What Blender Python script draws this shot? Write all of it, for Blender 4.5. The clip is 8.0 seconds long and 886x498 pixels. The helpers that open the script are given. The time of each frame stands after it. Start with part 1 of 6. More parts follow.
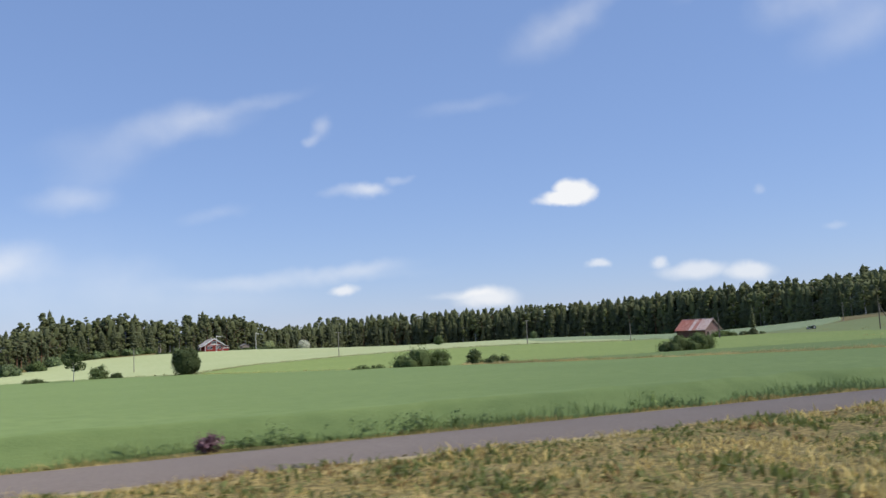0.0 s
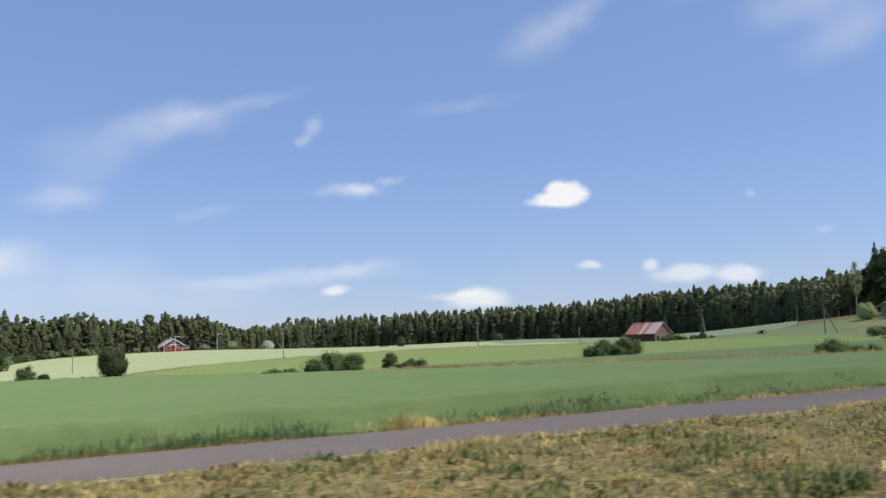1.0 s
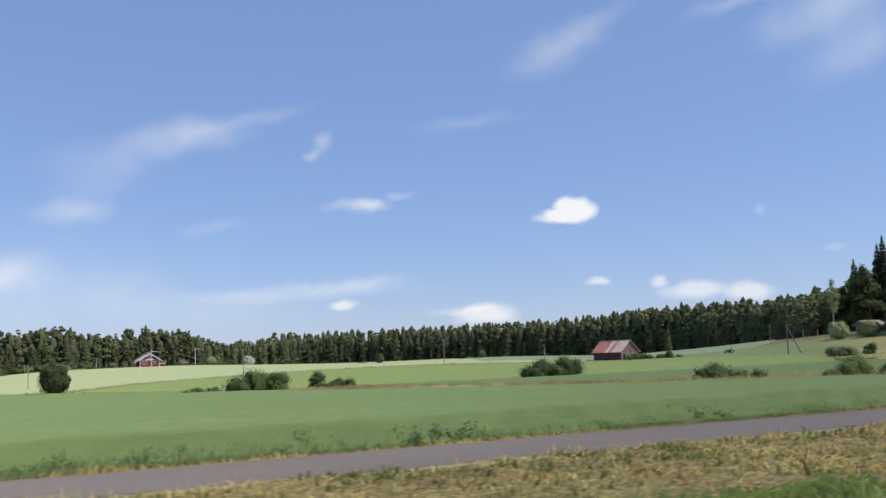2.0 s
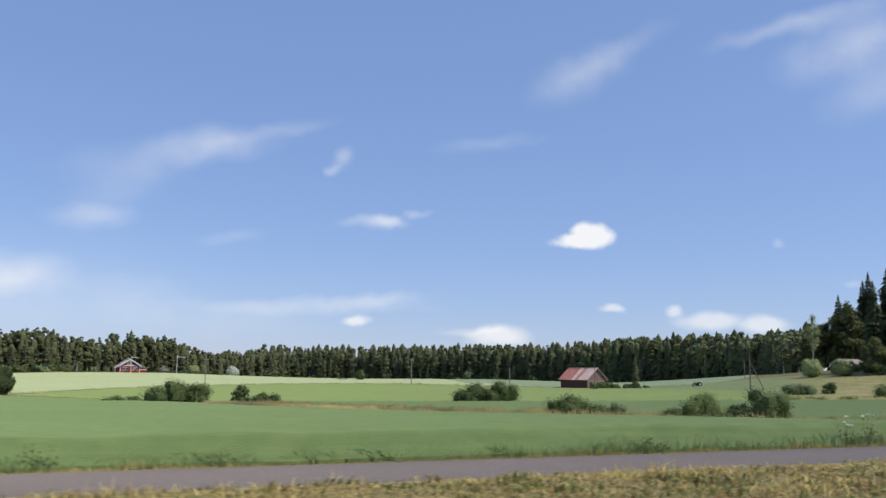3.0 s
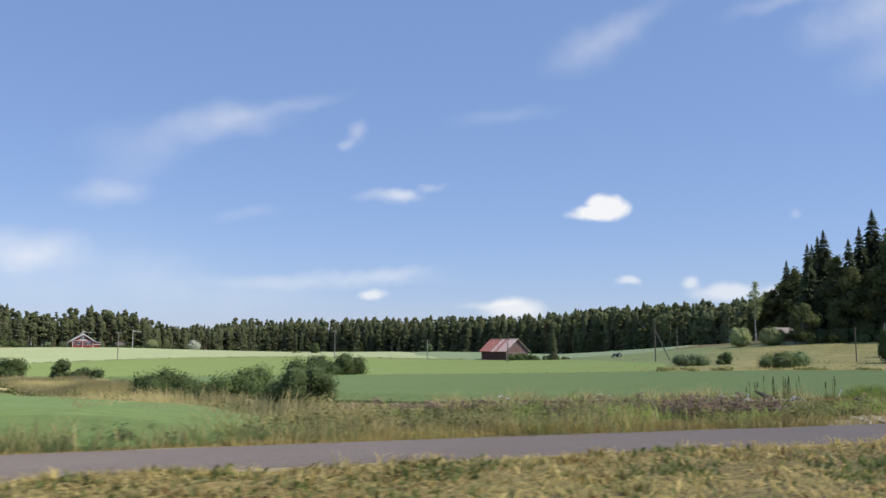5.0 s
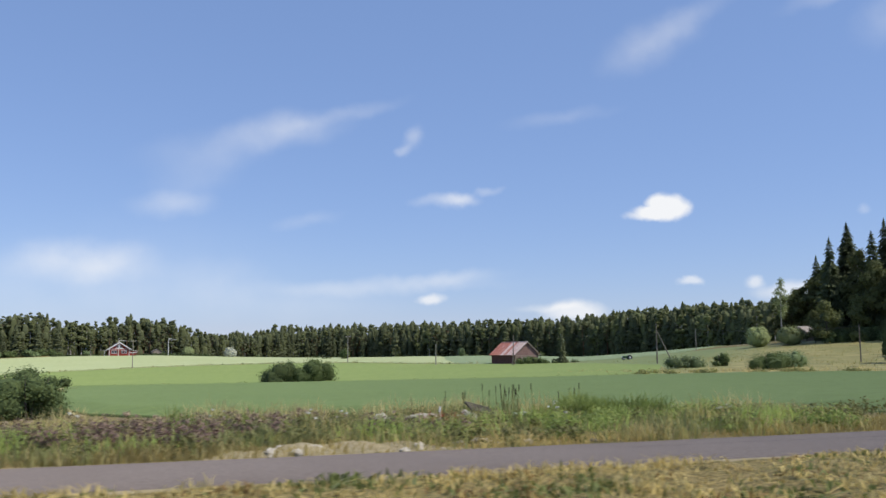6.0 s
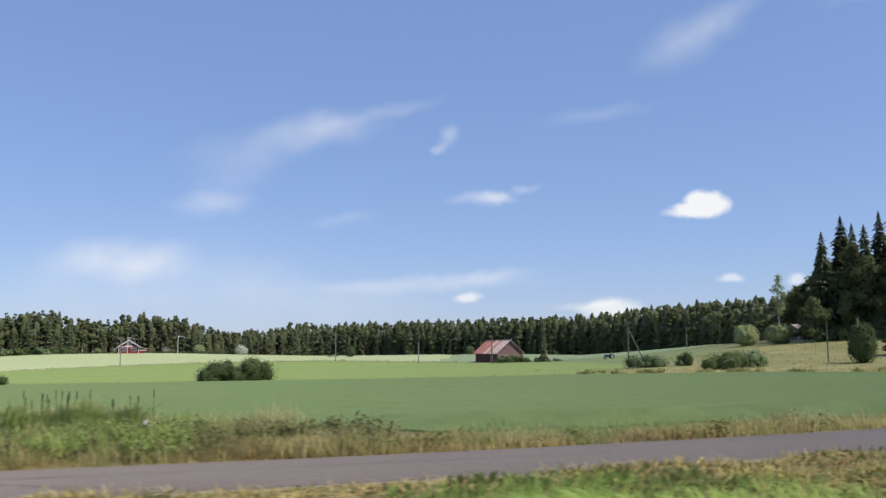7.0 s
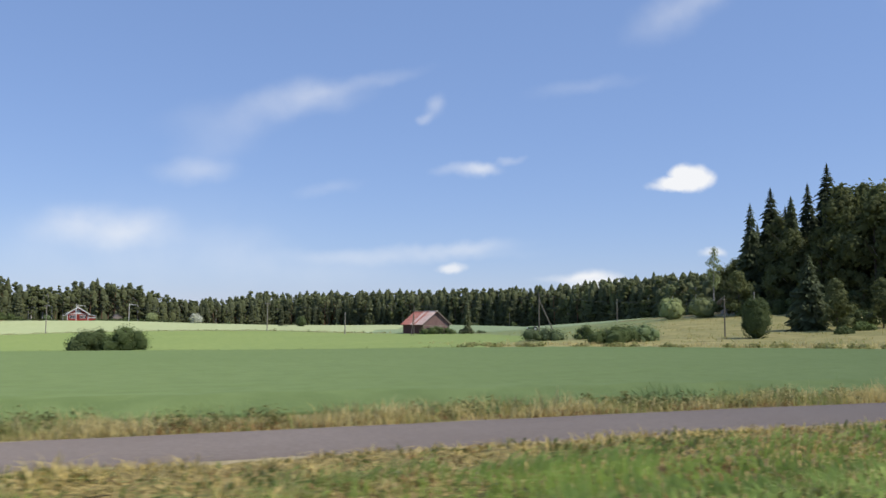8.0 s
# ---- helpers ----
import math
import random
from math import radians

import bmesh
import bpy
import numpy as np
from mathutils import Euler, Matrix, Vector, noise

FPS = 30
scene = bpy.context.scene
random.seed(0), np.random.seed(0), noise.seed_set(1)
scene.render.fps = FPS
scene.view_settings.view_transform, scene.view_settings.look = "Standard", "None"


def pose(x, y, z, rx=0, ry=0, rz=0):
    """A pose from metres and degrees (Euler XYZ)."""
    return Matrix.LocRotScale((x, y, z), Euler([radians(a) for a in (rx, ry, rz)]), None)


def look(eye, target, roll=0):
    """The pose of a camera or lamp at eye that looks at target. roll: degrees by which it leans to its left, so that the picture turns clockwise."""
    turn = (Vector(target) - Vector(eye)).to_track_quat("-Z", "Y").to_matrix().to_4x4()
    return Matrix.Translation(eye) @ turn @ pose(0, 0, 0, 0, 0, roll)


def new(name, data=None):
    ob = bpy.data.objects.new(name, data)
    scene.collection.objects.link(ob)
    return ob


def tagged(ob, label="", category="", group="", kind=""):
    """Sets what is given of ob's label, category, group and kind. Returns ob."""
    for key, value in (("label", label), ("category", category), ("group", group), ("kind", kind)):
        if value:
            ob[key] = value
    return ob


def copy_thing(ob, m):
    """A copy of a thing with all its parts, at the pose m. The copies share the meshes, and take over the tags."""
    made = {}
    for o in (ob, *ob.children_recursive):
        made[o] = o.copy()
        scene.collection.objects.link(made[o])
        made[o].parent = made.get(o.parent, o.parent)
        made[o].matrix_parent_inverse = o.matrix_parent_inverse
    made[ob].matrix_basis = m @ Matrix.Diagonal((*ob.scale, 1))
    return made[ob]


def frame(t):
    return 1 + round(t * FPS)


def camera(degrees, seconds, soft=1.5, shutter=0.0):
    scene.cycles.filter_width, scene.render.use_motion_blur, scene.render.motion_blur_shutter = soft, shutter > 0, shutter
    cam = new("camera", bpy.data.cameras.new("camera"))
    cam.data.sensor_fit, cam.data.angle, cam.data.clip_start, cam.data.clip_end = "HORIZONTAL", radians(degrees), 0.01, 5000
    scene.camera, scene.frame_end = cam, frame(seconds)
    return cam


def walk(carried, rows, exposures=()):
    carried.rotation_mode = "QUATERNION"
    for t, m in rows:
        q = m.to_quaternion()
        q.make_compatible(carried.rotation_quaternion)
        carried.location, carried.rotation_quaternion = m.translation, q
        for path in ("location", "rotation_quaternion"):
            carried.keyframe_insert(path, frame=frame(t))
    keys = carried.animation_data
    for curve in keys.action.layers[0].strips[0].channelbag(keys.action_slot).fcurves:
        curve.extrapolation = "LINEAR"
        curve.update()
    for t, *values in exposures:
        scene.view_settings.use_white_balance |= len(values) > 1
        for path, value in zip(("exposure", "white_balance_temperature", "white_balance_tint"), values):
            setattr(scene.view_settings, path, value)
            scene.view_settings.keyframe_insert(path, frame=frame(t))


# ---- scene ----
cam = camera(53.2, 8.0, 1.5, 0.12)
METRES, EYE, TILT, LEAN, TURN = 105.0, 1.57, 5.9, 2.75, -26.6
ROWS = [
    (0.0, 0.0, 0.0, 0.0, -0.0, 0.0, 0.0),
    (0.5, 0.0563, 0.0273, -0.0006, -0.18, 0.42, -0.15),
    (1.0, 0.1142, 0.0569, -0.0014, -0.56, 0.05, -0.44),
    (1.5, 0.1711, 0.0861, -0.0014, -0.45, 0.34, -0.14),
    (3.0, 0.3399, 0.1626, -0.0018, 0.92, 2.28, -3.34),
    (3.5, 0.3967, 0.1897, -0.002, 0.69, 2.28, -3.77),
    (4.0, 0.453, 0.2213, -0.0026, 0.95, 0.92, -3.86),
    (4.5, 0.5091, 0.2505, -0.0029, 1.71, 0.58, -3.5),
    (5.0, 0.5652, 0.2804, -0.0032, 1.92, 0.51, -2.83),
    (6.5, 0.7288, 0.3581, -0.0031, 7.53, 0.58, -1.54),
    (7.0, 0.7838, 0.3874, -0.0036, 8.05, 0.43, -1.58),
    (7.5, 0.8391, 0.4162, -0.0033, 7.3, -0.26, -1.49),
    (8.0, 0.8936, 0.4475, -0.0037, 7.05, -1.43, -2.27),
]
walk(cam, [(t, pose(0, 0, EYE, TILT, LEAN, TURN) @ pose(METRES * x, METRES * y, METRES * z, 90 + pitch, roll, yaw)) for t, x, y, z, yaw, pitch, roll in ROWS])
# World axes: x runs along the road, y away from it over the fields, z up; z = 0 is the cycle path.
# ---------------------------------------------------------------- world, sun
SUN_DIR = Vector((0.46, -0.42, 0.79)).normalized()
sun_data = bpy.data.lights.new("sun", "SUN")
sun_data.energy, sun_data.angle, sun_data.color = 4.6, radians(0.53), (1.0, 0.94, 0.83)
sun = new("sun", sun_data)
sun.matrix_world = look((60, 0, 60), Vector((60, 0, 60)) - SUN_DIR)


def compass(az, el):
    """Unit vector at az degrees from +y towards +x, el degrees above the horizon."""
    a, e = radians(az), radians(el)
    return Vector((math.sin(a) * math.cos(e), math.cos(a) * math.cos(e), math.sin(e)))


world = bpy.data.worlds.new("summer_sky")
scene.world = world
world.use_nodes = True
wt = world.node_tree
wt.nodes.clear()


def wnode(kind, operation="", interpolation_type=""):
    n = wt.nodes.new(kind)
    if operation:
        n.operation = operation
    if interpolation_type:
        n.interpolation_type = interpolation_type
    return n


def wlink(a, b):
    wt.links.new(a, b)


sky = wnode("ShaderNodeTexSky")
sky.sky_type, sky.sun_disc, sky.altitude = "NISHITA", False, 100
sky.sun_elevation, sky.sun_rotation = math.asin(SUN_DIR.z), math.atan2(SUN_DIR.x, SUN_DIR.y)
sky.air_density, sky.dust_density, sky.ozone_density = 1.0, 0.25, 5.0
coords = wnode("ShaderNodeTexCoord")
ragged = wnode("ShaderNodeTexNoise")
ragged.inputs["Scale"].default_value, ragged.inputs["Detail"].default_value = 26, 6
wlink(coords.outputs["Generated"], ragged.inputs["Vector"])
shift = wnode("ShaderNodeVectorMath", operation="MULTIPLY_ADD")
wlink(ragged.outputs["Color"], shift.inputs[0])
shift.inputs[1].default_value = (0.03, 0.03, 0.02)
shift.inputs[2].default_value = (-0.015, -0.015, -0.01)
moved = wnode("ShaderNodeVectorMath", operation="ADD")
wlink(coords.outputs["Generated"], moved.inputs[0])
wlink(shift.outputs[0], moved.inputs[1])
wisps = wnode("ShaderNodeTexNoise")
wisps.inputs["Scale"].default_value, wisps.inputs["Detail"].default_value = 14, 5
wlink(coords.outputs["Generated"], wisps.inputs["Vector"])

def cloud(total, az, el, half_w, half_h, slant, density, soft):
    """One cloud: azimuth, elevation, half width, half height, slant (degrees), density, edge softness; joined to those before."""
    centre = compass(az, el)
    side = Vector((centre.y, -centre.x, 0)).normalized()
    up = side.cross(centre)
    c, s = math.cos(radians(slant)), math.sin(radians(slant))
    along, across = side * c + up * s, up * c - side * s
    pair = []
    for axis, half in ((along, half_w), (across, half_h)):
        dot = wnode("ShaderNodeVectorMath", operation="DOT_PRODUCT")
        wlink(moved.outputs[0], dot.inputs[0])
        dot.inputs[1].default_value = axis / radians(half)
        sub = wnode("ShaderNodeMath", operation="SUBTRACT")
        wlink(dot.outputs["Value"], sub.inputs[0])
        sub.inputs[1].default_value = axis.dot(centre) / radians(half)
        pair.append(sub)
    front = wnode("ShaderNodeVectorMath", operation="DOT_PRODUCT")
    wlink(moved.outputs[0], front.inputs[0])
    front.inputs[1].default_value = centre
    behind = wnode("ShaderNodeMath", operation="LESS_THAN")
    wlink(front.outputs["Value"], behind.inputs[0])
    behind.inputs[1].default_value = 0.5
    mix = wnode("ShaderNodeCombineXYZ")
    wlink(pair[0].outputs[0], mix.inputs[0])
    wlink(pair[1].outputs[0], mix.inputs[1])
    far_side = wnode("ShaderNodeMath", operation="MULTIPLY")
    wlink(behind.outputs[0], far_side.inputs[0])
    far_side.inputs[1].default_value = 9
    wlink(far_side.outputs[0], mix.inputs[2])
    length = wnode("ShaderNodeVectorMath", operation="LENGTH")
    wlink(mix.outputs[0], length.inputs[0])
    ramp = wnode("ShaderNodeMapRange", interpolation_type="SMOOTHSTEP")
    wlink(length.outputs["Value"], ramp.inputs["Value"])
    ramp.inputs["From Min"].default_value, ramp.inputs["From Max"].default_value = 1 - soft, 1 + 0.35 * soft
    ramp.inputs["To Min"].default_value, ramp.inputs["To Max"].default_value = density if soft <= 0.7 else 0.78 * density, 0
    if soft > 0.7:
        thin = wnode("ShaderNodeMath", operation="MULTIPLY")
        wlink(ramp.outputs[0], thin.inputs[0])
        veil = wnode("ShaderNodeMapRange")
        wlink(wisps.outputs["Fac"], veil.inputs["Value"])
        veil.inputs["From Min"].default_value, veil.inputs["From Max"].default_value = 0.3, 0.65
        veil.inputs["To Min"].default_value, veil.inputs["To Max"].default_value = 0.45, 1.1
        wlink(veil.outputs[0], thin.inputs[1])
        ramp = thin
    if total is None:
        return ramp
    join = wnode("ShaderNodeMath", operation="MAXIMUM" if soft <= 0.7 else "ADD")
    wlink(total.outputs[0], join.inputs[0])
    wlink(ramp.outputs[0], join.inputs[1])
    return join


total = None
total = cloud(total, 34.9, 8.8, 1.75, 0.6, 3, 1.0, 0.4)
total = cloud(total, 35.6, 9.05, 1.3, 0.9, -6, 1.0, 0.4)
total = cloud(total, 35.0, 9.3, 0.9, 0.62, 0, 1.0, 0.5)
total = cloud(total, 34.1, 8.62, 1.35, 0.4, 4, 0.8, 0.7)
total = cloud(total, 21.3, 9.85, 2.1, 0.5, 3, 0.5, 0.95)
total = cloud(total, 22.2, 9.9, 1.2, 0.4, 0, 0.5, 0.9)
total = cloud(total, 24.2, 10.4, 0.8, 0.28, 10, 0.3, 0.9)
total = cloud(total, 20.4, 3.5, 1.0, 0.4, 0, 0.75, 0.7)
total = cloud(total, 29.6, 2.6, 2.2, 0.75, 0, 0.8, 0.7)
total = cloud(total, 27.6, 2.9, 2.0, 0.3, 0, 0.5, 0.9)
total = cloud(total, 43.0, 3.6, 2.5, 0.62, 0, 0.62, 0.7)
total = cloud(total, 45.9, 3.3, 1.5, 0.6, -4, 0.66, 0.7)
total = cloud(total, 40.7, 4.2, 0.7, 0.45, 0, 0.6, 0.7)
total = cloud(total, 36.7, 4.45, 0.75, 0.32, 0, 0.6, 0.7)
total = cloud(total, 47.0, 8.4, 0.4, 0.35, 20, 0.3, 0.9)
total = cloud(total, 51.0, 5.7, 0.8, 0.25, 0, 0.35, 0.9)
total = cloud(total, 11.0, 14.3, 4.0, 1.15, 9, 0.42, 1.0)
total = cloud(total, 14.5, 15.3, 4.0, 0.5, 14, 0.22, 1.0)
total = cloud(total, 6.5, 13.0, 4.5, 1.3, 12, 0.18, 1.0)
total = cloud(total, 4.2, 9.35, 2.6, 0.8, 4, 0.34, 1.0)
total = cloud(total, 5.5, 11.2, 3.2, 1.6, 30, 0.14, 1.0)
total = cloud(total, 12.4, 8.6, 2.2, 0.5, 8, 0.24, 1.0)
total = cloud(total, -1.2, 5.7, 4.0, 1.35, 1, 0.6, 0.85)
total = cloud(total, -1.5, 4.6, 6.5, 2.4, 0, 0.22, 1.0)
total = cloud(total, 7.2, 4.7, 3.2, 1.5, 0, 0.2, 1.0)
total = cloud(total, 17.5, 4.4, 8.0, 0.6, 2, 0.34, 0.9)
total = cloud(total, 21.5, 4.9, 3.8, 0.45, 5, 0.34, 1.0)
total = cloud(total, 10.0, 3.4, 9.0, 1.3, 0, 0.18, 1.0)
total = cloud(total, 19.2, 13.9, 0.8, 0.75, 30, 0.42, 1.0)
total = cloud(total, 18.6, 13.1, 0.65, 0.4, 10, 0.4, 0.9)
total = cloud(total, 34.8, 19.2, 3.2, 1.4, 22, 0.3, 1.0)
total = cloud(total, 37.6, 20.6, 3.6, 0.8, 26, 0.2, 1.0)
total = cloud(total, 28.8, 15.0, 3.4, 0.5, 6, 0.16, 1.0)
total = cloud(total, 51.5, 19.4, 3.8, 1.7, 14, 0.5, 1.0)
total = cloud(total, 53.0, 17.0, 3.4, 1.6, 20, 0.3, 1.0)
total = cloud(total, 49.0, 21.2, 5.0, 0.7, 8, 0.35, 1.0)
total = cloud(total, 3.0, 5.5, 9.0, 3.2, 6, 0.08, 1.0)
total = cloud(total, -16.0, 7.0, 6.0, 1.3, 4, 0.5, 1.0)
total = cloud(total, 75.0, 9.0, 5.0, 1.2, 6, 0.6, 0.8)
total = cloud(total, 95.0, 16.0, 9.0, 1.6, 10, 0.4, 1.0)
total = cloud(total, -45.0, 12.0, 9.0, 1.6, 8, 0.4, 1.0)
total = cloud(total, 150.0, 18.0, 9.0, 2.0, 5, 0.5, 0.9)
total = cloud(total, -120.0, 14.0, 8.0, 2.0, 5, 0.5, 0.9)
limit = wnode("ShaderNodeMath", operation="MINIMUM")
wlink(total.outputs[0], limit.inputs[0])
limit.inputs[1].default_value = 0.97
air = wnode("ShaderNodeBackground")
air.inputs["Strength"].default_value = 0.135
tint = wnode("ShaderNodeVectorMath", operation="MULTIPLY")
wlink(sky.outputs[0], tint.inputs[0])
tint.inputs[1].default_value = (1.09, 0.978, 1.04)
even = wnode("ShaderNodeMix")
even.data_type = "RGBA"
even.inputs[0].default_value = 0.5
wlink(tint.outputs[0], even.inputs[6])
even.inputs[7].default_value = (1.74, 2.82, 5.3, 1)
wlink(even.outputs[2], air.inputs["Color"])
vapour = wnode("ShaderNodeBackground")
vapour.inputs["Color"].default_value, vapour.inputs["Strength"].default_value = (0.97, 0.98, 1.0, 1), 0.95
blend = wnode("ShaderNodeMixShader")
wlink(limit.outputs[0], blend.inputs[0])
wlink(air.outputs[0], blend.inputs[1])
wlink(vapour.outputs[0], blend.inputs[2])
out = wnode("ShaderNodeOutputWorld")
wlink(blend.outputs[0], out.inputs["Surface"])


# ---------------------------------------------------------------- materials
def material(name, rough=0.8, metal=0.0):
    m = bpy.data.materials.new(name)
    m.use_nodes = True
    m.node_tree.nodes["Principled BSDF"].inputs["Roughness"].default_value = rough
    m.node_tree.nodes["Principled BSDF"].inputs["Metallic"].default_value = metal
    return m


def surface(name, colours, scales, rough=0.85, metal=0.0, bump=0.0, bump_scale=30.0, stretch=(1, 1, 1), specular=0.3, matt=1.0):
    """Two noise scales mix three base colours: broad patches and fine grain, with a fine bump."""
    m = material(name, rough, metal)
    t = m.node_tree
    bsdf = t.nodes["Principled BSDF"]
    bsdf.inputs["Specular IOR Level"].default_value = specular
    bsdf.inputs["Diffuse Roughness"].default_value = matt
    pos = t.nodes.new("ShaderNodeTexCoord")
    stretched = t.nodes.new("ShaderNodeMapping")
    stretched.inputs["Scale"].default_value = stretch
    t.links.new(pos.outputs["Object"], stretched.inputs[0])
    last = None
    for k, scale in enumerate(scales):
        n = t.nodes.new("ShaderNodeTexNoise")
        n.inputs["Scale"].default_value, n.inputs["Detail"].default_value = scale, 6
        t.links.new(stretched.outputs[0], n.inputs["Vector"])
        sharp = t.nodes.new("ShaderNodeMapRange")
        sharp.inputs["From Min"].default_value, sharp.inputs["From Max"].default_value = 0.35, 0.65
        t.links.new(n.outputs["Fac"], sharp.inputs["Value"])
        mix = t.nodes.new("ShaderNodeMix")
        mix.data_type = "RGBA"
        t.links.new(sharp.outputs[0], mix.inputs[0])
        if last is None:
            mix.inputs[6].default_value = (*colours[0], 1)
        else:
            t.links.new(last, mix.inputs[6])
        mix.inputs[7].default_value = (*colours[k + 1], 1)
        last = mix.outputs[2]
    t.links.new(last, bsdf.inputs["Base Color"])
    if bump:
        n = t.nodes.new("ShaderNodeTexNoise")
        n.inputs["Scale"].default_value, n.inputs["Detail"].default_value = bump_scale, 8
        t.links.new(stretched.outputs[0], n.inputs["Vector"])
        b = t.nodes.new("ShaderNodeBump")
        b.inputs["Strength"].default_value, b.inputs["Distance"].default_value = bump, 0.05
        t.links.new(n.outputs["Fac"], b.inputs["Height"])
        t.links.new(b.outputs[0], bsdf.inputs["Normal"])
    return m


def foliage(name, dark, light, through_light=0.25, rough=0.55, patch=0.0, patch_colour=(0, 0, 0), spread=0.26):
    """Leaves: colour varies from leaf to leaf and from plant to plant; some light passes through."""
    m = bpy.data.materials.new(name)
    m.use_nodes = True
    t = m.node_tree
    bsdf = t.nodes["Principled BSDF"]
    bsdf.inputs["Roughness"].default_value = rough
    bsdf.inputs["Specular IOR Level"].default_value = 0.25
    geo = t.nodes.new("ShaderNodeNewGeometry")
    info = t.nodes.new("ShaderNodeObjectInfo")
    mix = t.nodes.new("ShaderNodeMix")
    mix.data_type = "RGBA"
    mix.inputs[6].default_value, mix.inputs[7].default_value = (*dark, 1), (*light, 1)
    t.links.new(geo.outputs["Random Per Island"], mix.inputs[0])
    value = t.nodes.new("ShaderNodeMapRange")
    value.inputs["To Min"].default_value, value.inputs["To Max"].default_value = 1 - spread, 1 + spread
    t.links.new(info.outputs["Random"], value.inputs["Value"])
    hsv = t.nodes.new("ShaderNodeHueSaturation")
    t.links.new(mix.outputs[2], hsv.inputs["Color"])
    t.links.new(value.outputs[0], hsv.inputs["Value"])
    colour = hsv.outputs[0]
    if patch:
        pos = t.nodes.new("ShaderNodeTexCoord")
        n = t.nodes.new("ShaderNodeTexNoise")
        n.inputs["Scale"].default_value, n.inputs["Detail"].default_value = patch, 3
        t.links.new(pos.outputs["Object"], n.inputs["Vector"])
        sharp = t.nodes.new("ShaderNodeMapRange")
        sharp.inputs["From Min"].default_value, sharp.inputs["From Max"].default_value = 0.42, 0.62
        t.links.new(n.outputs["Fac"], sharp.inputs["Value"])
        mix2 = t.nodes.new("ShaderNodeMix")
        mix2.data_type = "RGBA"
        t.links.new(sharp.outputs[0], mix2.inputs[0])
        t.links.new(colour, mix2.inputs[6])
        mix2.inputs[7].default_value = (*patch_colour, 1)
        colour = mix2.outputs[2]
    t.links.new(colour, bsdf.inputs["Base Color"])
    glow = t.nodes.new("ShaderNodeBsdfTranslucent")
    t.links.new(colour, glow.inputs["Color"])
    both = t.nodes.new("ShaderNodeMixShader")
    both.inputs[0].default_value = through_light
    t.links.new(bsdf.outputs[0], both.inputs[1])
    t.links.new(glow.outputs[0], both.inputs[2])
    t.links.new(both.outputs[0], t.nodes["Material Output"].inputs["Surface"])
    return m


M_GROUND = surface("meadow_ground", [(0.17, 0.132, 0.044), (0.24, 0.175, 0.066), (0.11, 0.104, 0.033)], [0.05, 0.9], bump=0.6, bump_scale=6)
M_MEADOW = surface("dry_meadow", [(0.24, 0.23, 0.08), (0.4, 0.335, 0.13), (0.22, 0.2, 0.07)], [0.09, 0.45], bump=0.5, bump_scale=5)
M_BANK = surface("dry_bank_grass", [(0.3, 0.265, 0.115), (0.17, 0.185, 0.065), (0.4, 0.33, 0.155)], [0.16, 1.1], bump=0.8, bump_scale=7)
M_TURF = surface("matted_verge_turf", [(0.36, 0.27, 0.095), (0.155, 0.162, 0.046), (0.48, 0.37, 0.145), (0.13, 0.1, 0.034)], [1.6, 8.0, 15.0], bump=1.0, bump_scale=30)
# the meadow turns from dry to green towards the far fields
mt = M_MEADOW.node_tree
lie, far_part, greener = mt.nodes.new("ShaderNodeSeparateXYZ"), mt.nodes.new("ShaderNodeMapRange"), mt.nodes.new("ShaderNodeMix")
mt.links.new([n for n in mt.nodes if n.type == "TEX_COORD"][0].outputs["Object"], lie.inputs[0])
askew = mt.nodes.new("ShaderNodeMath")
askew.operation = "MULTIPLY_ADD"
mt.links.new(lie.outputs[0], askew.inputs[0])
askew.inputs[1].default_value = -0.9
mt.links.new(lie.outputs[1], askew.inputs[2])
mt.links.new(askew.outputs[0], far_part.inputs["Value"])
far_part.inputs["From Min"].default_value, far_part.inputs["From Max"].default_value, far_part.inputs["To Max"].default_value = -47, -28, 0.85
greener.data_type = "RGBA"
shade_in = mt.nodes["Principled BSDF"].inputs["Base Color"]
mt.links.new(shade_in.links[0].from_socket, greener.inputs[6])
greener.inputs[7].default_value = (0.15, 0.195, 0.07, 1)
mt.links.new(far_part.outputs[0], greener.inputs[0])
mt.links.new(greener.outputs[2], shade_in)
M_ASPHALT = surface("worn_asphalt", [(0.178, 0.146, 0.127), (0.204, 0.169, 0.147), (0.152, 0.124, 0.108)], [0.5, 18], rough=0.9, bump=0.25, bump_scale=120)
M_GRAVEL = surface("sandy_gravel", [(0.36, 0.29, 0.17), (0.44, 0.37, 0.25), (0.27, 0.23, 0.12)], [1.5, 25], rough=0.95, bump=0.6, bump_scale=60)
M_CROP_A = surface("blue_green_crop", [(0.155, 0.214, 0.075), (0.18, 0.242, 0.087), (0.14, 0.197, 0.069)], [0.06, 1.6], rough=0.9, bump=0.4, bump_scale=24, specular=0.15)
M_CROP_B = surface("deep_green_crop", [(0.139, 0.192, 0.069), (0.155, 0.21, 0.077), (0.127, 0.177, 0.063)], [0.05, 1.4], rough=0.9, bump=0.4, bump_scale=24, specular=0.15)
M_CROP_C = surface("light_green_crop", [(0.205, 0.26, 0.08), (0.232, 0.286, 0.09), (0.18, 0.236, 0.07)], [0.05, 0.9], rough=0.9, bump=0.5, bump_scale=6, specular=0.15)
M_CROP_D = surface("pale_ripening_crop", [(0.345, 0.385, 0.195), (0.39, 0.42, 0.225), (0.31, 0.35, 0.17)], [0.03, 0.6], rough=0.9, bump=0.5, bump_scale=6, specular=0.15)
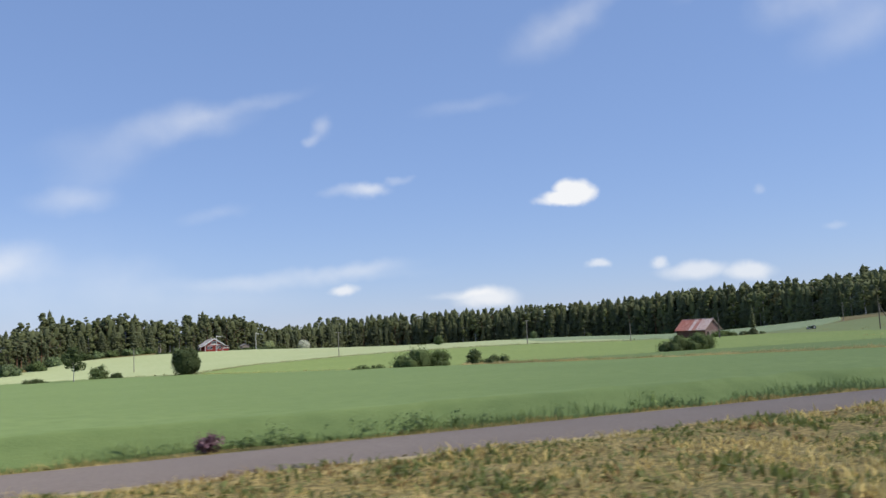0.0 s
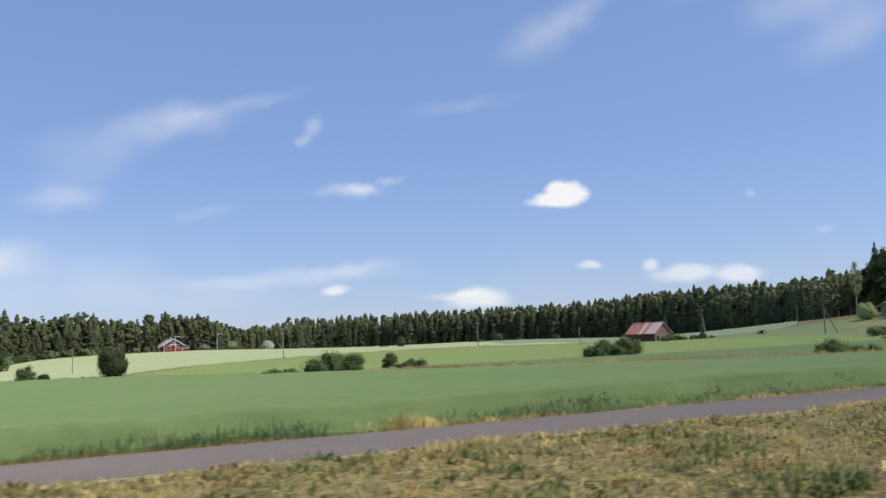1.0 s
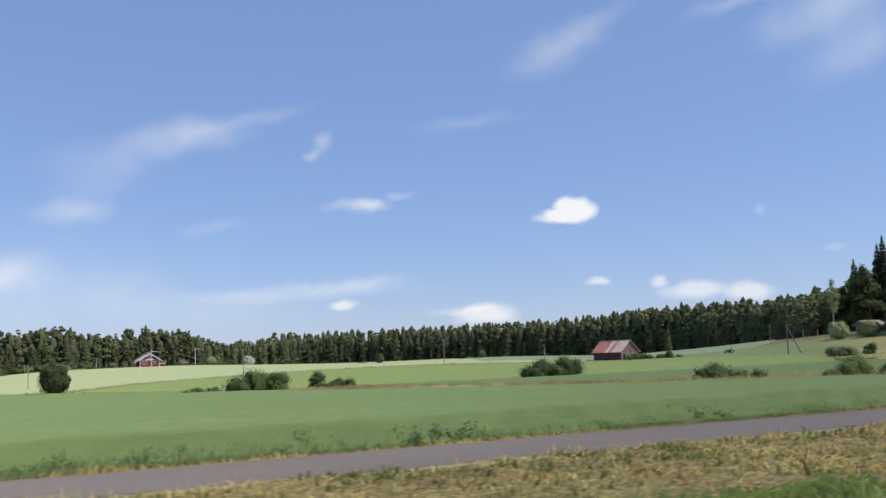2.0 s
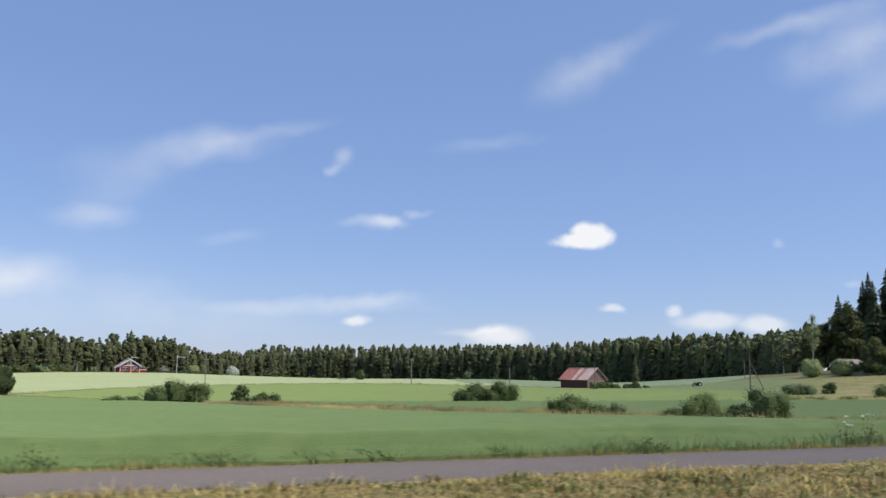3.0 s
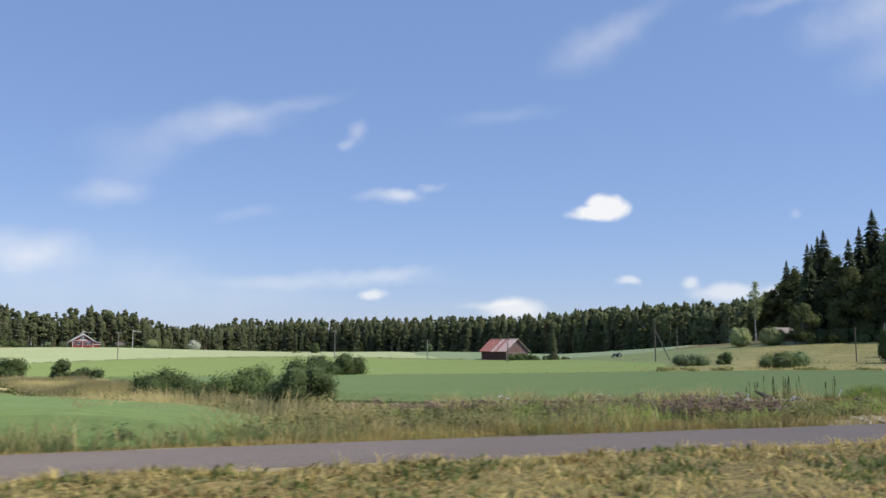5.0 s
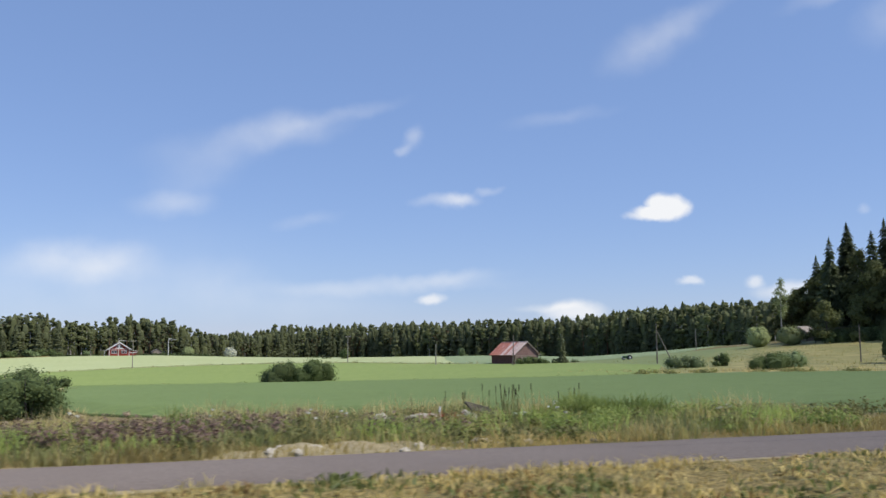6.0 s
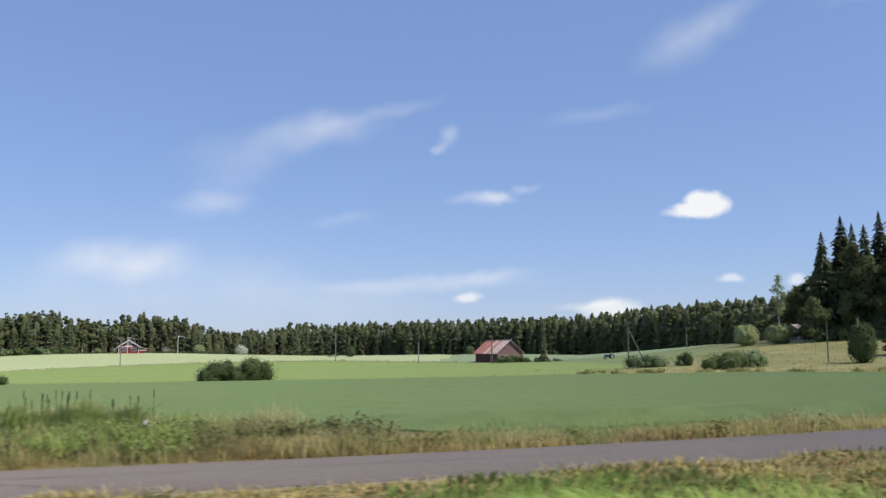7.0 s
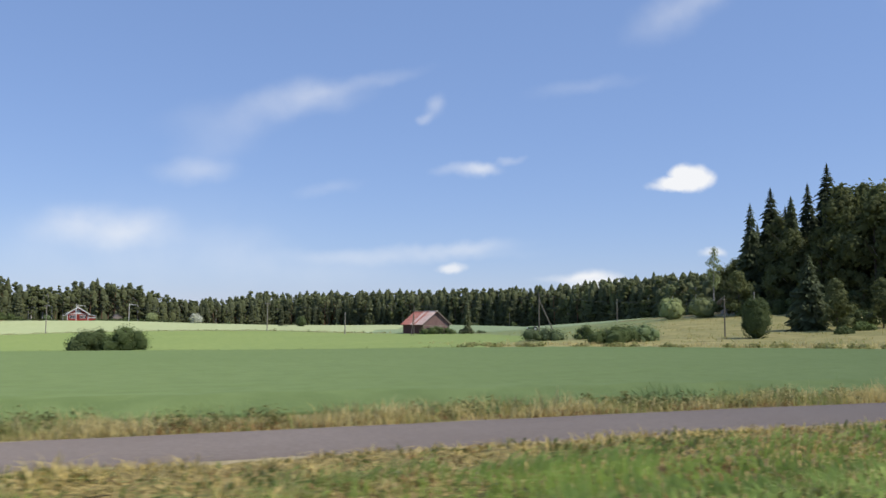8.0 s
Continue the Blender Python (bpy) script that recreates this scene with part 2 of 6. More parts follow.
M_CROP_E = surface("grey_green_crop", [(0.22, 0.27, 0.145), (0.25, 0.30, 0.17), (0.19, 0.245, 0.125)], [0.03, 0.6], rough=0.9, bump=0.5, bump_scale=6, specular=0.15)
M_BARK = surface("grey_bark", [(0.11, 0.09, 0.07), (0.17, 0.14, 0.11), (0.07, 0.055, 0.045)], [1.5, 9], bump=0.6, bump_scale=14, stretch=(1, 1, 0.25))
M_BIRCH = surface("birch_bark", [(0.62, 0.60, 0.56), (0.72, 0.70, 0.66), (0.10, 0.09, 0.08)], [0.8, 2.2], bump=0.3, bump_scale=10, stretch=(1, 1, 3))
M_PINE = surface("pine_bark", [(0.26, 0.14, 0.07), (0.34, 0.19, 0.10), (0.14, 0.09, 0.06)], [0.6, 6], bump=0.5, bump_scale=12)
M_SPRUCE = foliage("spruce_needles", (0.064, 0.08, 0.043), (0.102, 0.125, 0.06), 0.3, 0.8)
# far foliage: base colours paled to stand in for distance haze
M_SPRUCE_HAZED = foliage("spruce_needles_hazed", (0.15, 0.17, 0.09), (0.18, 0.2, 0.105), 0.5, 0.9, spread=0.14)
M_FOREST_HAZED = foliage("mixed_leaves_hazed", (0.15, 0.17, 0.09), (0.18, 0.2, 0.105), 0.5, 0.9, 0.16, (0.185, 0.205, 0.09))
M_PINE_LEAF_HAZED = foliage("pine_needles_hazed", (0.148, 0.168, 0.086), (0.178, 0.198, 0.1), 0.5, 0.9, spread=0.16)
M_LEAF_HAZED = foliage("green_leaves_hazed", (0.168, 0.19, 0.085), (0.208, 0.232, 0.102), 0.5, 0.9, spread=0.18)
M_LEAF = foliage("green_leaves", (0.105, 0.142, 0.05), (0.15, 0.2, 0.072), 0.45, 0.8)
M_WOOD_LEAF = foliage("shady_wood_leaves", (0.11, 0.126, 0.05), (0.165, 0.185, 0.075), 0.5, 0.8)
M_LEAF_DARK = foliage("dark_leaves", (0.085, 0.115, 0.044), (0.125, 0.165, 0.062), 0.42, 0.8)
M_WILLOW = foliage("willow_leaves", (0.105, 0.145, 0.06), (0.18, 0.235, 0.10), 0.28)
M_SILVER = foliage("silvery_leaves", (0.42, 0.43, 0.33), (0.58, 0.59, 0.47), 0.3)
M_DOME = foliage("light_dome_leaves", (0.25, 0.29, 0.125), (0.33, 0.375, 0.17), 0.35)
M_BLADE = foliage("crop_blades", (0.235, 0.305, 0.115), (0.32, 0.4, 0.15), 0.5, 0.9)
M_DRY = foliage("dry_grass", (0.38, 0.295, 0.105), (0.6, 0.48, 0.19), 0.35, 0.7)
M_VERGE = foliage("mown_verge_grass", (0.3, 0.22, 0.085), (0.56, 0.425, 0.175), 0.35, 0.7, 0.9, (0.2, 0.2, 0.065))
M_LUSH = foliage("lush_grass", (0.22, 0.31, 0.07), (0.34, 0.44, 0.12), 0.4)


# ---------------------------------------------------------------- helpers for meshes
def mesh_np(name, verts, faces, smooth=False):
    """A mesh from an array of vertices and an array of faces of one size."""
    me = bpy.data.meshes.new(name)
    verts, faces = np.asarray(verts, dtype=np.float32), np.asarray(faces, dtype=np.int32)
    n, k = faces.shape
    me.vertices.add(len(verts))
    me.vertices.foreach_set("co", verts.ravel())
    me.loops.add(n * k)
    me.loops.foreach_set("vertex_index", faces.ravel())
    me.polygons.add(n)
    me.polygons.foreach_set("loop_start", np.arange(0, n * k, k, dtype=np.int32))
    me.polygons.foreach_set("loop_total", np.full(n, k, dtype=np.int32))
    if smooth:
        me.polygons.foreach_set("use_smooth", np.ones(n, dtype=bool))
    me.update()
    me.validate()
    return me


def place(name, me, mat, parent=None, label=""):
    ob = new(name, me)
    if mat and not me.materials:
        me.materials.append(mat)
    if parent:
        ob.parent = parent
    if label:
        tagged(ob, label)
    return ob


def part(name, bm, mat, parent, label=""):
    me = bpy.data.meshes.new(name)
    bm.to_mesh(me)
    bm.free()
    return place(name, me, mat, parent, label)


def thing(name, x, y, label, category, group="", z=None, turn=0.0, kind=""):
    ob = new(name)
    ob.matrix_basis = pose(x, y, land(x, y) if z is None else z, 0, 0, turn)
    return tagged(ob, label, category, group, kind)


def box(bm, x0, x1, y0, y1, z0, z1):
    v = [bm.verts.new((x, y, z)) for z in (z0, z1) for y in (y0, y1) for x in (x0, x1)]
    for f in ((0, 2, 3, 1), (4, 5, 7, 6), (0, 1, 5, 4), (2, 6, 7, 3), (0, 4, 6, 2), (1, 3, 7, 5)):
        bm.faces.new([v[i] for i in f])
    return bm


def box_bm(*size):
    return box(bmesh.new(), *size)


def tube(points, radii, sides=7):
    """A tapered tube through the points: vertices and quads."""
    V, F = [], []
    points = [Vector(p) for p in points]
    for k, (p, r) in enumerate(zip(points, radii)):
        ahead = (points[min(k + 1, len(points) - 1)] - points[max(k - 1, 0)]).normalized()
        side = ahead.cross(Vector((0.31, 0.95, 0.05))).normalized()
        other = ahead.cross(side)
        for j in range(sides):
            a = 2 * math.pi * j / sides
            V.append(tuple(p + side * (r * math.cos(a)) + other * (r * math.sin(a))))
    for k in range(len(points) - 1):
        for j in range(sides):
            a, b = k * sides + j, k * sides + (j + 1) % sides
            F.append((a, b, b + sides, a + sides))
    return V, F


def merge(pieces):
    V, F, base = [], [], 0
    for v, f in pieces:
        V.append(np.asarray(v, dtype=float))
        F.append(np.asarray(f, dtype=int) + base)
        base += len(v)
    return np.concatenate(V), np.concatenate(F)


# ---------------------------------------------------------------- the lie of the land
# Heights of a smooth spline over the fields, one row for each 60 m of x from -120, one value for each 60 m of y from 0
LAND = np.array([
    [0.2, -1.0, -2.3, -3.7, -4.1, -3.7, -3.3, -2.0, 0.6],
    [0.2, -1.7, -3.0, -4.1, -4.9, -5.9, -5.8, -2.4, 0.1],
    [0.4, -1.6, -3.2, -4.3, -4.6, -5.5, -5.6, 0.1, -0.0],
    [0.2, -1.6, -2.6, -3.8, -3.0, -2.3, 0.3, 4.1, -0.0],
    [0.2, -1.2, -2.6, -2.0, 0.5, -1.7, 0.2, 1.6, -2.1],
    [0.3, -1.0, -0.2, -1.8, -0.6, -1.5, -0.3, -0.7, -2.5],
    [-0.7, 1.2, 7.8, 5.7, -1.5, -0.8, 1.8, -1.2, -2.8],
    [-0.4, 2.5, 6.2, 5.4, -0.0, -1.6, -1.7, -1.8, 0.6],
    [1.8, 5.1, 6.9, 7.0, 6.0, 4.1, 0.4, -0.5, 1.5],
])


def spline(u):
    a = np.abs(u)
    return np.where(a < 1, 2 / 3 - a * a + a ** 3 / 2, np.where(a < 2, (2 - a) ** 3 / 6, 0))


PAD = np.pad(LAND, 1, mode="edge")


def land_np(x, y):
    x, y = np.asarray(x, dtype=float), np.asarray(y, dtype=float)
    u, v = np.clip((x + 120) / 60, 0, 8), np.clip(y / 60, 0, 8)
    h = np.zeros(np.broadcast(x, y).shape)
    for i in range(-1, 10):
        bu = spline(u - i)
        for j in range(-1, 10):
            h = h + bu * spline(v - j) * PAD[i + 1, j + 1]
    # level ground along the road, falling gently into the field behind the path
    k = np.clip((y - 14.2) / 7.0, 0, 1)
    k = k * k * (3 - 2 * k)
    verge = 0.12 * np.clip((7 - y) / 4, 0, 1)
    return h * k + verge * (1 - k) - 0.02


def land(x, y):
    return float(land_np(x, y))


PATH_LINE = [(-400, 15.5), (-60, 13.1), (0, 12.6), (30, 12.1), (48, 11.65), (68, 11.4), (82, 10.55), (95, 10.15), (106, 10.9), (116, 11.65), (140, 12.3), (260, 14), (500, 18)]


def smooth_line(points, x):
    xs = [p[0] for p in points]
    k = int(np.clip(np.searchsorted(xs, x) - 1, 0, len(xs) - 2))
    d = [(points[min(i + 1, len(points) - 1)][1] - points[max(i - 1, 0)][1]) / (points[min(i + 1, len(points) - 1)][0] - points[max(i - 1, 0)][0]) for i in (k, k + 1)]
    h = points[k + 1][0] - points[k][0]
    s = (x - points[k][0]) / h
    return ((1 + 2 * s) * (1 - s) ** 2 * points[k][1] + s * (1 - s) ** 2 * h * d[0] + s * s * (3 - 2 * s) * points[k + 1][1] + s * s * (s - 1) * h * d[1])


def path_y(x):
    return smooth_line(PATH_LINE, x)


def grid_faces(nx, ny):
    i, j = np.meshgrid(np.arange(nx - 1), np.arange(ny - 1), indexing="ij")
    a = (i * ny + j).ravel()
    return np.stack([a, a + ny, a + ny + 1, a + 1], axis=1)


xs = np.concatenate([[-4500, -2500, -1200, -600, -350], np.arange(-240, 461, 4.0), [560, 750, 1200, 2500, 4500]])
ys = np.concatenate([[-4500, -2500, -1000, -400, -150, -60, -20, -8], np.arange(-2, 30, 0.8), np.arange(30, 560, 4.0), [600, 700, 900, 1400, 2500, 4500]])
gx, gy = np.meshgrid(xs, ys, indexing="ij")
gz = land_np(gx, gy) + 0.12 * np.sin(gx * 0.31 + 1.7 * np.sin(gy * 0.11)) * np.clip((gy - 20) / 30, 0, 1) * np.clip((500 - gy) / 100, 0, 1)
ground = place("ground", mesh_np("ground", np.stack([gx, gy, gz], axis=-1).reshape(-1, 3), grid_faces(len(xs), len(ys)), True), M_GROUND)
tagged(ground, "rough meadow ground under the fields and woods", "ground", kind="structure")

# the cycle path, with a sandy edge on both sides
sx = np.concatenate([np.arange(-400, -40, 10.0), np.arange(-40, 180, 1.0), np.arange(180, 501, 10.0)])
centre = np.array([path_y(x) for x in sx])


def strip(offsets, heights, wobble=0.0, seed=3):
    rng = np.random.default_rng(seed)
    jit = rng.normal(0, 1, (len(sx), len(offsets))) * wobble
    V = np.stack([np.repeat(sx[:, None], len(offsets), 1), centre[:, None] + np.asarray(offsets)[None, :] + jit, np.repeat(np.asarray(heights)[None, :], len(sx), 0) + 0 * jit], axis=-1)
    return V.reshape(-1, 3), grid_faces(len(sx), len(offsets))


V, F = strip([-1.4, -1.3, 1.28, 1.46], [-0.05, 0.012, 0.012, -0.05], 0.05)
tagged(place("path_shoulder", mesh_np("path_shoulder", V, F, True), M_GRAVEL), "sandy gravel shoulder along the cycle path", "shoulder", kind="structure")
V, F = strip([-1.24, -1.17, 0, 1.15, 1.22], [0.0, 0.03, 0.045, 0.03, 0.0], 0.012, 4)
tagged(place("cycle_path", mesh_np("cycle_path", V, F, True), M_ASPHALT), "narrow grey asphalt cycle path beside the field", "path", kind="structure")


# ---------------------------------------------------------------- fields
def along_line(points, n):
    p = np.array(points, dtype=float)
    d = np.concatenate([[0], np.cumsum(np.linalg.norm(np.diff(p, axis=0), axis=1))])
    s = np.linspace(0, d[-1], n)
    return np.stack([np.interp(s, d, p[:, 0]), np.interp(s, d, p[:, 1])], axis=1)


def crop_field(name, near, far, height, mat, label, nu=160, nv=60, power=1.6, rough_edge=0.25, seed=1, ramp=3.0, uneven=0.07):
    """A standing crop: a canopy lofted between two edges, with walls of stems down to the ground."""
    rng = np.random.default_rng(seed)
    a, b = along_line(near, nu), along_line(far, nu)
    v = np.linspace(0, 1, nv) ** power
    P = a[:, None, :] * (1 - v[None, :, None]) + b[:, None, :] * v[None, :, None]
    P[..., 1] += rng.normal(0, rough_edge, (nu, 1)) * ((1 - v) ** 6 - 0.5 * v ** 6)[None, :]
    h = height * (1 + uneven * rng.normal(0, 1, (nu, nv)))
    inward = np.linalg.norm(P - P[:, :1], axis=-1)
    h = h * np.clip(0.12 + inward / ramp, 0.12, 1)
    ends = np.minimum(np.arange(nu), np.arange(nu)[::-1])
    h = h * np.clip(0.05 + ends / 4, 0.05, 1)[:, None]
    z = land_np(P[..., 0], P[..., 1]) + h
    top = np.concatenate([P, z[..., None]], axis=-1)
    # skirts
    full = np.concatenate([top[:, :1], top, top[:, -1:]], axis=1)
    full[:, 0, 2] = land_np(full[:, 0, 0], full[:, 0, 1]) - 0.1
    full[:, -1, 2] = land_np(full[:, -1, 0], full[:, -1, 1]) - 0.1
    ob = place(name, mesh_np(name, full.reshape(-1, 3), grid_faces(nu, nv + 2), True), mat)
    return tagged(ob, label, "crop field", kind="stuff")


FIELD_A_NEAR = [(x, path_y(x) + 2.0) for x in (-200, -150, -100, -50, -20, 0, 15, 30, 45, 60, 66, 71)]
crop_field("crop_field", FIELD_A_NEAR, [(-200, 330), (-60, 290), (0, 248), (22, 224), (38, 203), (59, 130), (61, 110), (61.5, 90), (62.5, 75), (63.8, 55), (66, 38), (68.8, 29), (70.6, 23), (72, 15.4)], 0.46, M_CROP_A,
           "even blue-green young cereal crop behind the cycle path", 240, 110, 2.0, uneven=0.035, ramp=0.9)
crop_field("crop_field", [(75, 122), (75.5, 71), (76.8, 50), (78.6, 37), (82, 31), (88, 27.5), (93, 23.5), (97, 14.6), (110, 14.6), (125, 15.2), (150, 16), (178, 17.5)],
           [(75.2, 123), (103, 109), (118, 99), (128, 92.5), (138, 87.5), (147, 79), (155, 63), (165, 40), (178.5, 18)], 0.32, M_CROP_B, "deep green cereal crop beyond the ditch", 240, 110, 1.5, seed=2, uneven=0.05, ramp=1.6)
crop_field("crop_field", [(62, 138), (76, 128), (103, 112), (118, 102), (128, 95.5), (142, 90), (164.5, 121)], [(40, 211), (60, 238), (87, 239), (139, 219), (160, 186), (169, 152)], 0.25, M_CROP_C,
           "light green low crop in the middle field", 120, 40, 1.2, seed=3)
crop_field("crop_field", [(-30, 262), (5, 252), (40, 214), (60, 241), (87, 242), (139, 223), (161, 192)], [(-60, 330), (-10, 342), (32, 396), (87, 389), (130, 430), (185, 478), (244, 430)], 0.35, M_CROP_D,
           "pale yellow-green ripening crop on the rise", 160, 50, 1.2, seed=4)
crop_field("crop_field", [(154, 199), (166, 170), (190, 161), (206, 168), (232, 190)], [(244.5, 429), (283, 375), (295, 306), (285, 245), (250, 205)], 0.3, M_CROP_E,
           "grey-green crop in front of the far forest", 100, 50, 1.2, seed=5)
crop_field("meadow_slope", [(160.5, 121), (140.5, 90), (149, 80), (157, 63.5), (167, 40.5), (181, 18)], [(165, 169), (206, 160), (222, 132), (236, 80), (260, 18)], 0.12, M_MEADOW,
           "dry yellowish meadow on the slope before the wood", 80, 60, 1.0, seed=6, ramp=0.5)


bank_sheet = crop_field("ditch_bank", [(60, 128), (61.2, 110), (61.8, 90), (62.8, 75), (64.1, 55), (66.2, 38), (68.9, 29.4)],
                        [(75, 122), (75.4, 71), (76.7, 50), (78.2, 37.5)], 0.1, M_BANK, "dry golden grass on the banks of the ditch", 160, 30, 1.0, seed=7, ramp=0.4, uneven=0.5)
tagged(bank_sheet, category="bank")


# ---------------------------------------------------------------- trees and bushes
def turn_z(a):
    return np.array([[math.cos(a), -math.sin(a), 0], [math.sin(a), math.cos(a), 0], [0, 0, 1]])


def spruce_mesh(h, r, whorls, per, twigs, seed, bare=0.06, broad=0.16, blunt=0.8):
    """Drooping fronds in whorls, each with side twigs: vertices and quads."""
    rng = np.random.default_rng(seed)
    V, F = [], []

    def quad(a, b, c, d):
        n = len(V)
        V.extend((a, b, c, d))
        F.append((n, n + 1, n + 2, n + 3))

    for k in range(whorls):
        s = min(1.0, max(0.0, (k + rng.uniform(-0.3, 0.3)) / whorls))
        z = h * (bare + (1 - bare) * s ** 0.92)
        reach = r * (1 - s) ** blunt * rng.uniform(0.8, 1.15) + 0.025 * h * (1 - s) + 0.12
        count = max(4, int(per * (0.6 + 0.6 * (1 - s))))
        start = rng.uniform(0, 6.28)
        for j in range(count):
            a = start + 6.283 * (j + rng.uniform(-0.25, 0.25)) / count
            L = reach * rng.uniform(0.7, 1.15)
            d = np.array([math.cos(a), math.sin(a), 0])
            n = np.array([-d[1], d[0], 0])
            rise = 0.25 * s - 0.1
            mid = d * L * 0.55 + np.array([0, 0, L * (rise - 0.12) + z])
            tip = d * L + np.array([0, 0, L * (rise - 0.5 + 0.12 * rng.normal()) + z])
            root = np.array([0, 0, z])
            w = (broad + 0.1 * rng.random()) * L + 0.08
            droop = np.array([0, 0, -0.55 * w - 0.1 * L])
            quad(root, mid + n * w + droop, tip + n * w * 0.25, mid)
            quad(root, mid, tip - n * w * 0.25, mid - n * w + droop)
            for _ in range(twigs):
                u = rng.uniform(0.25, 1.0)
                base = (root * (1 - u / 0.55) + mid * u / 0.55) if u < 0.55 else (mid * (1 - u) + tip * (u - 0.55)) / 0.45
                side = n * rng.choice((-1, 1)) + d * rng.uniform(0.2, 1.0)
                side = side / np.linalg.norm(side)
                l2 = rng.uniform(0.18, 0.42) * L * (1.15 - 0.5 * u) + 0.1
                end = base + side * l2 + np.array([0, 0, -l2 * rng.uniform(0.2, 0.9)])
                wide = np.cross(side, [0, 0, 1]) * l2 * 0.22 + np.array([0, 0, -0.12 * l2])
                quad(base, (base + end) / 2 + wide, end, (base + end) / 2 - wide * 0.7)
    top = np.array([0, 0, h])
    for j in range(3):
        a = j * 2.1
        w = np.array([math.cos(a), math.sin(a), 0]) * (0.012 if blunt > 0.7 else 0.022) * h
        quad(top + np.array([0, 0, 0.01 * h]), top - np.array([0, 0, 0.05 * h]) + w, top - np.array([0, 0, (0.1 if blunt > 0.7 else 0.24) * h]), top - np.array([0, 0, 0.05 * h]) - w)
    return np.array(V), np.array(F)


def core_mesh(clumps, fill=0.8):
    """Dense inner foliage: a rounded lump of quads for each clump."""
    pts, faces = [], []
    for axis in range(3):
        for sign in (-1, 1):
            n = len(pts)
            for a in (-1, 0, 1):
                for b in (-1, 0, 1):
                    p = [a, b, b]
                    p[axis], p[(axis + 1) % 3], p[(axis + 2) % 3] = sign, a, b * sign
                    pts.append(np.array(p) / np.linalg.norm(p))
            for a in (0, 1):
                for b in (0, 1):
                    k = n + a * 3 + b
                    faces.append((k, k + 3, k + 4, k + 1))
    pts = np.array(pts)
    out = []
    for k, c in enumerate(clumps):
        V = pts * (1 + 0.14 * np.sin(pts @ np.array([5.1, 3.7, 4.3]) + 2.3 * k)[:, None]) * (np.array(c[3:]) * fill) + np.array(c[:3])
        V[:, 2] = np.maximum(V[:, 2], -0.05)
        out.append((V, np.array(faces)))
    return merge(out)


def leaf_mesh(clumps, count, size, seed, shell=0.55, hang=0.0, core=0.0, reach=1.08):
    """Small pointed leaves over a set of ellipsoid clumps (x, y, z, rx, ry, rz), none below the ground."""
    rng = np.random.default_rng(seed)
    c = np.array(clumps, dtype=float)
    area = (c[:, 3] * c[:, 4] + c[:, 4] * c[:, 5] + c[:, 3] * c[:, 5])
    pick = rng.choice(len(c), count, p=area / area.sum())
    d = rng.normal(0, 1, (count, 3))
    d /= np.linalg.norm(d, axis=1)[:, None]
    rad = shell + (reach - shell) * rng.random(count) ** 0.75
    p = c[pick, :3] + d * c[pick, 3:] * rad[:, None]
    keep = p[:, 2] > 0.02
    p, d = p[keep], d[keep]
    n = len(p)
    normal = d + rng.normal(0, 0.34, (n, 3)) + np.array([0, 0, 0.35])
    normal /= np.linalg.norm(normal, axis=1)[:, None]
    t = np.cross(normal, rng.normal(0, 1, (n, 3)))
    t[:, 2] -= hang
    t /= np.linalg.norm(t, axis=1)[:, None]
    b = np.cross(normal, t)
    s = size * rng.uniform(0.6, 1.35, n)[:, None]
    bend = normal * s * -0.18
    V = np.stack([p - t * s * 0.6, p + b * s * 0.42 + bend * 0.3, p + t * s * 0.7 + bend, p - b * s * 0.42 + bend * 0.3], axis=1).reshape(-1, 3)
    F = np.arange(n * 4).reshape(n, 4)
    return merge([(V, F), core_mesh(clumps, core)]) if core else (V, F)


def crown_clumps(h, low, spread, n, seed, round_top=True):
    rng = np.random.default_rng(seed)
    out = []
    for k in range(n):
        s = (k + 0.5) / n
        z = low + (h - low) * (0.08 + 0.86 * s)
        prof = math.sin(math.pi * min(1, 0.22 + 0.72 * s)) if round_top else 1 - 0.7 * s
        a, q = rng.uniform(0, 6.28), rng.uniform(0.2, 0.72) * prof * spread * (1 - 0.5 * max(0, s - 0.75) / 0.25)
        r = spread * rng.uniform(0.3, 0.46) * (0.68 + 0.37 * prof)
        out.append((q * math.cos(a), q * math.sin(a), z, r, r * rng.uniform(0.8, 1.1), r * rng.uniform(0.65, 0.9)))
    return out


CROWNS = {}


def tree_things(name, trunk_vf, crown_vf, trunk_mat, crown_mat, label, category, group=""):
    """One tree at the origin: trunk and crown under an Empty."""
    base = new(name)
    tagged(base, label, category, group)
    place("trunk", mesh_np("trunk", *trunk_vf, True), trunk_mat, base)
    crown = place("crown", mesh_np("crown", *crown_vf), crown_mat, base)
    CROWNS[base.name] = crown_vf
    return base


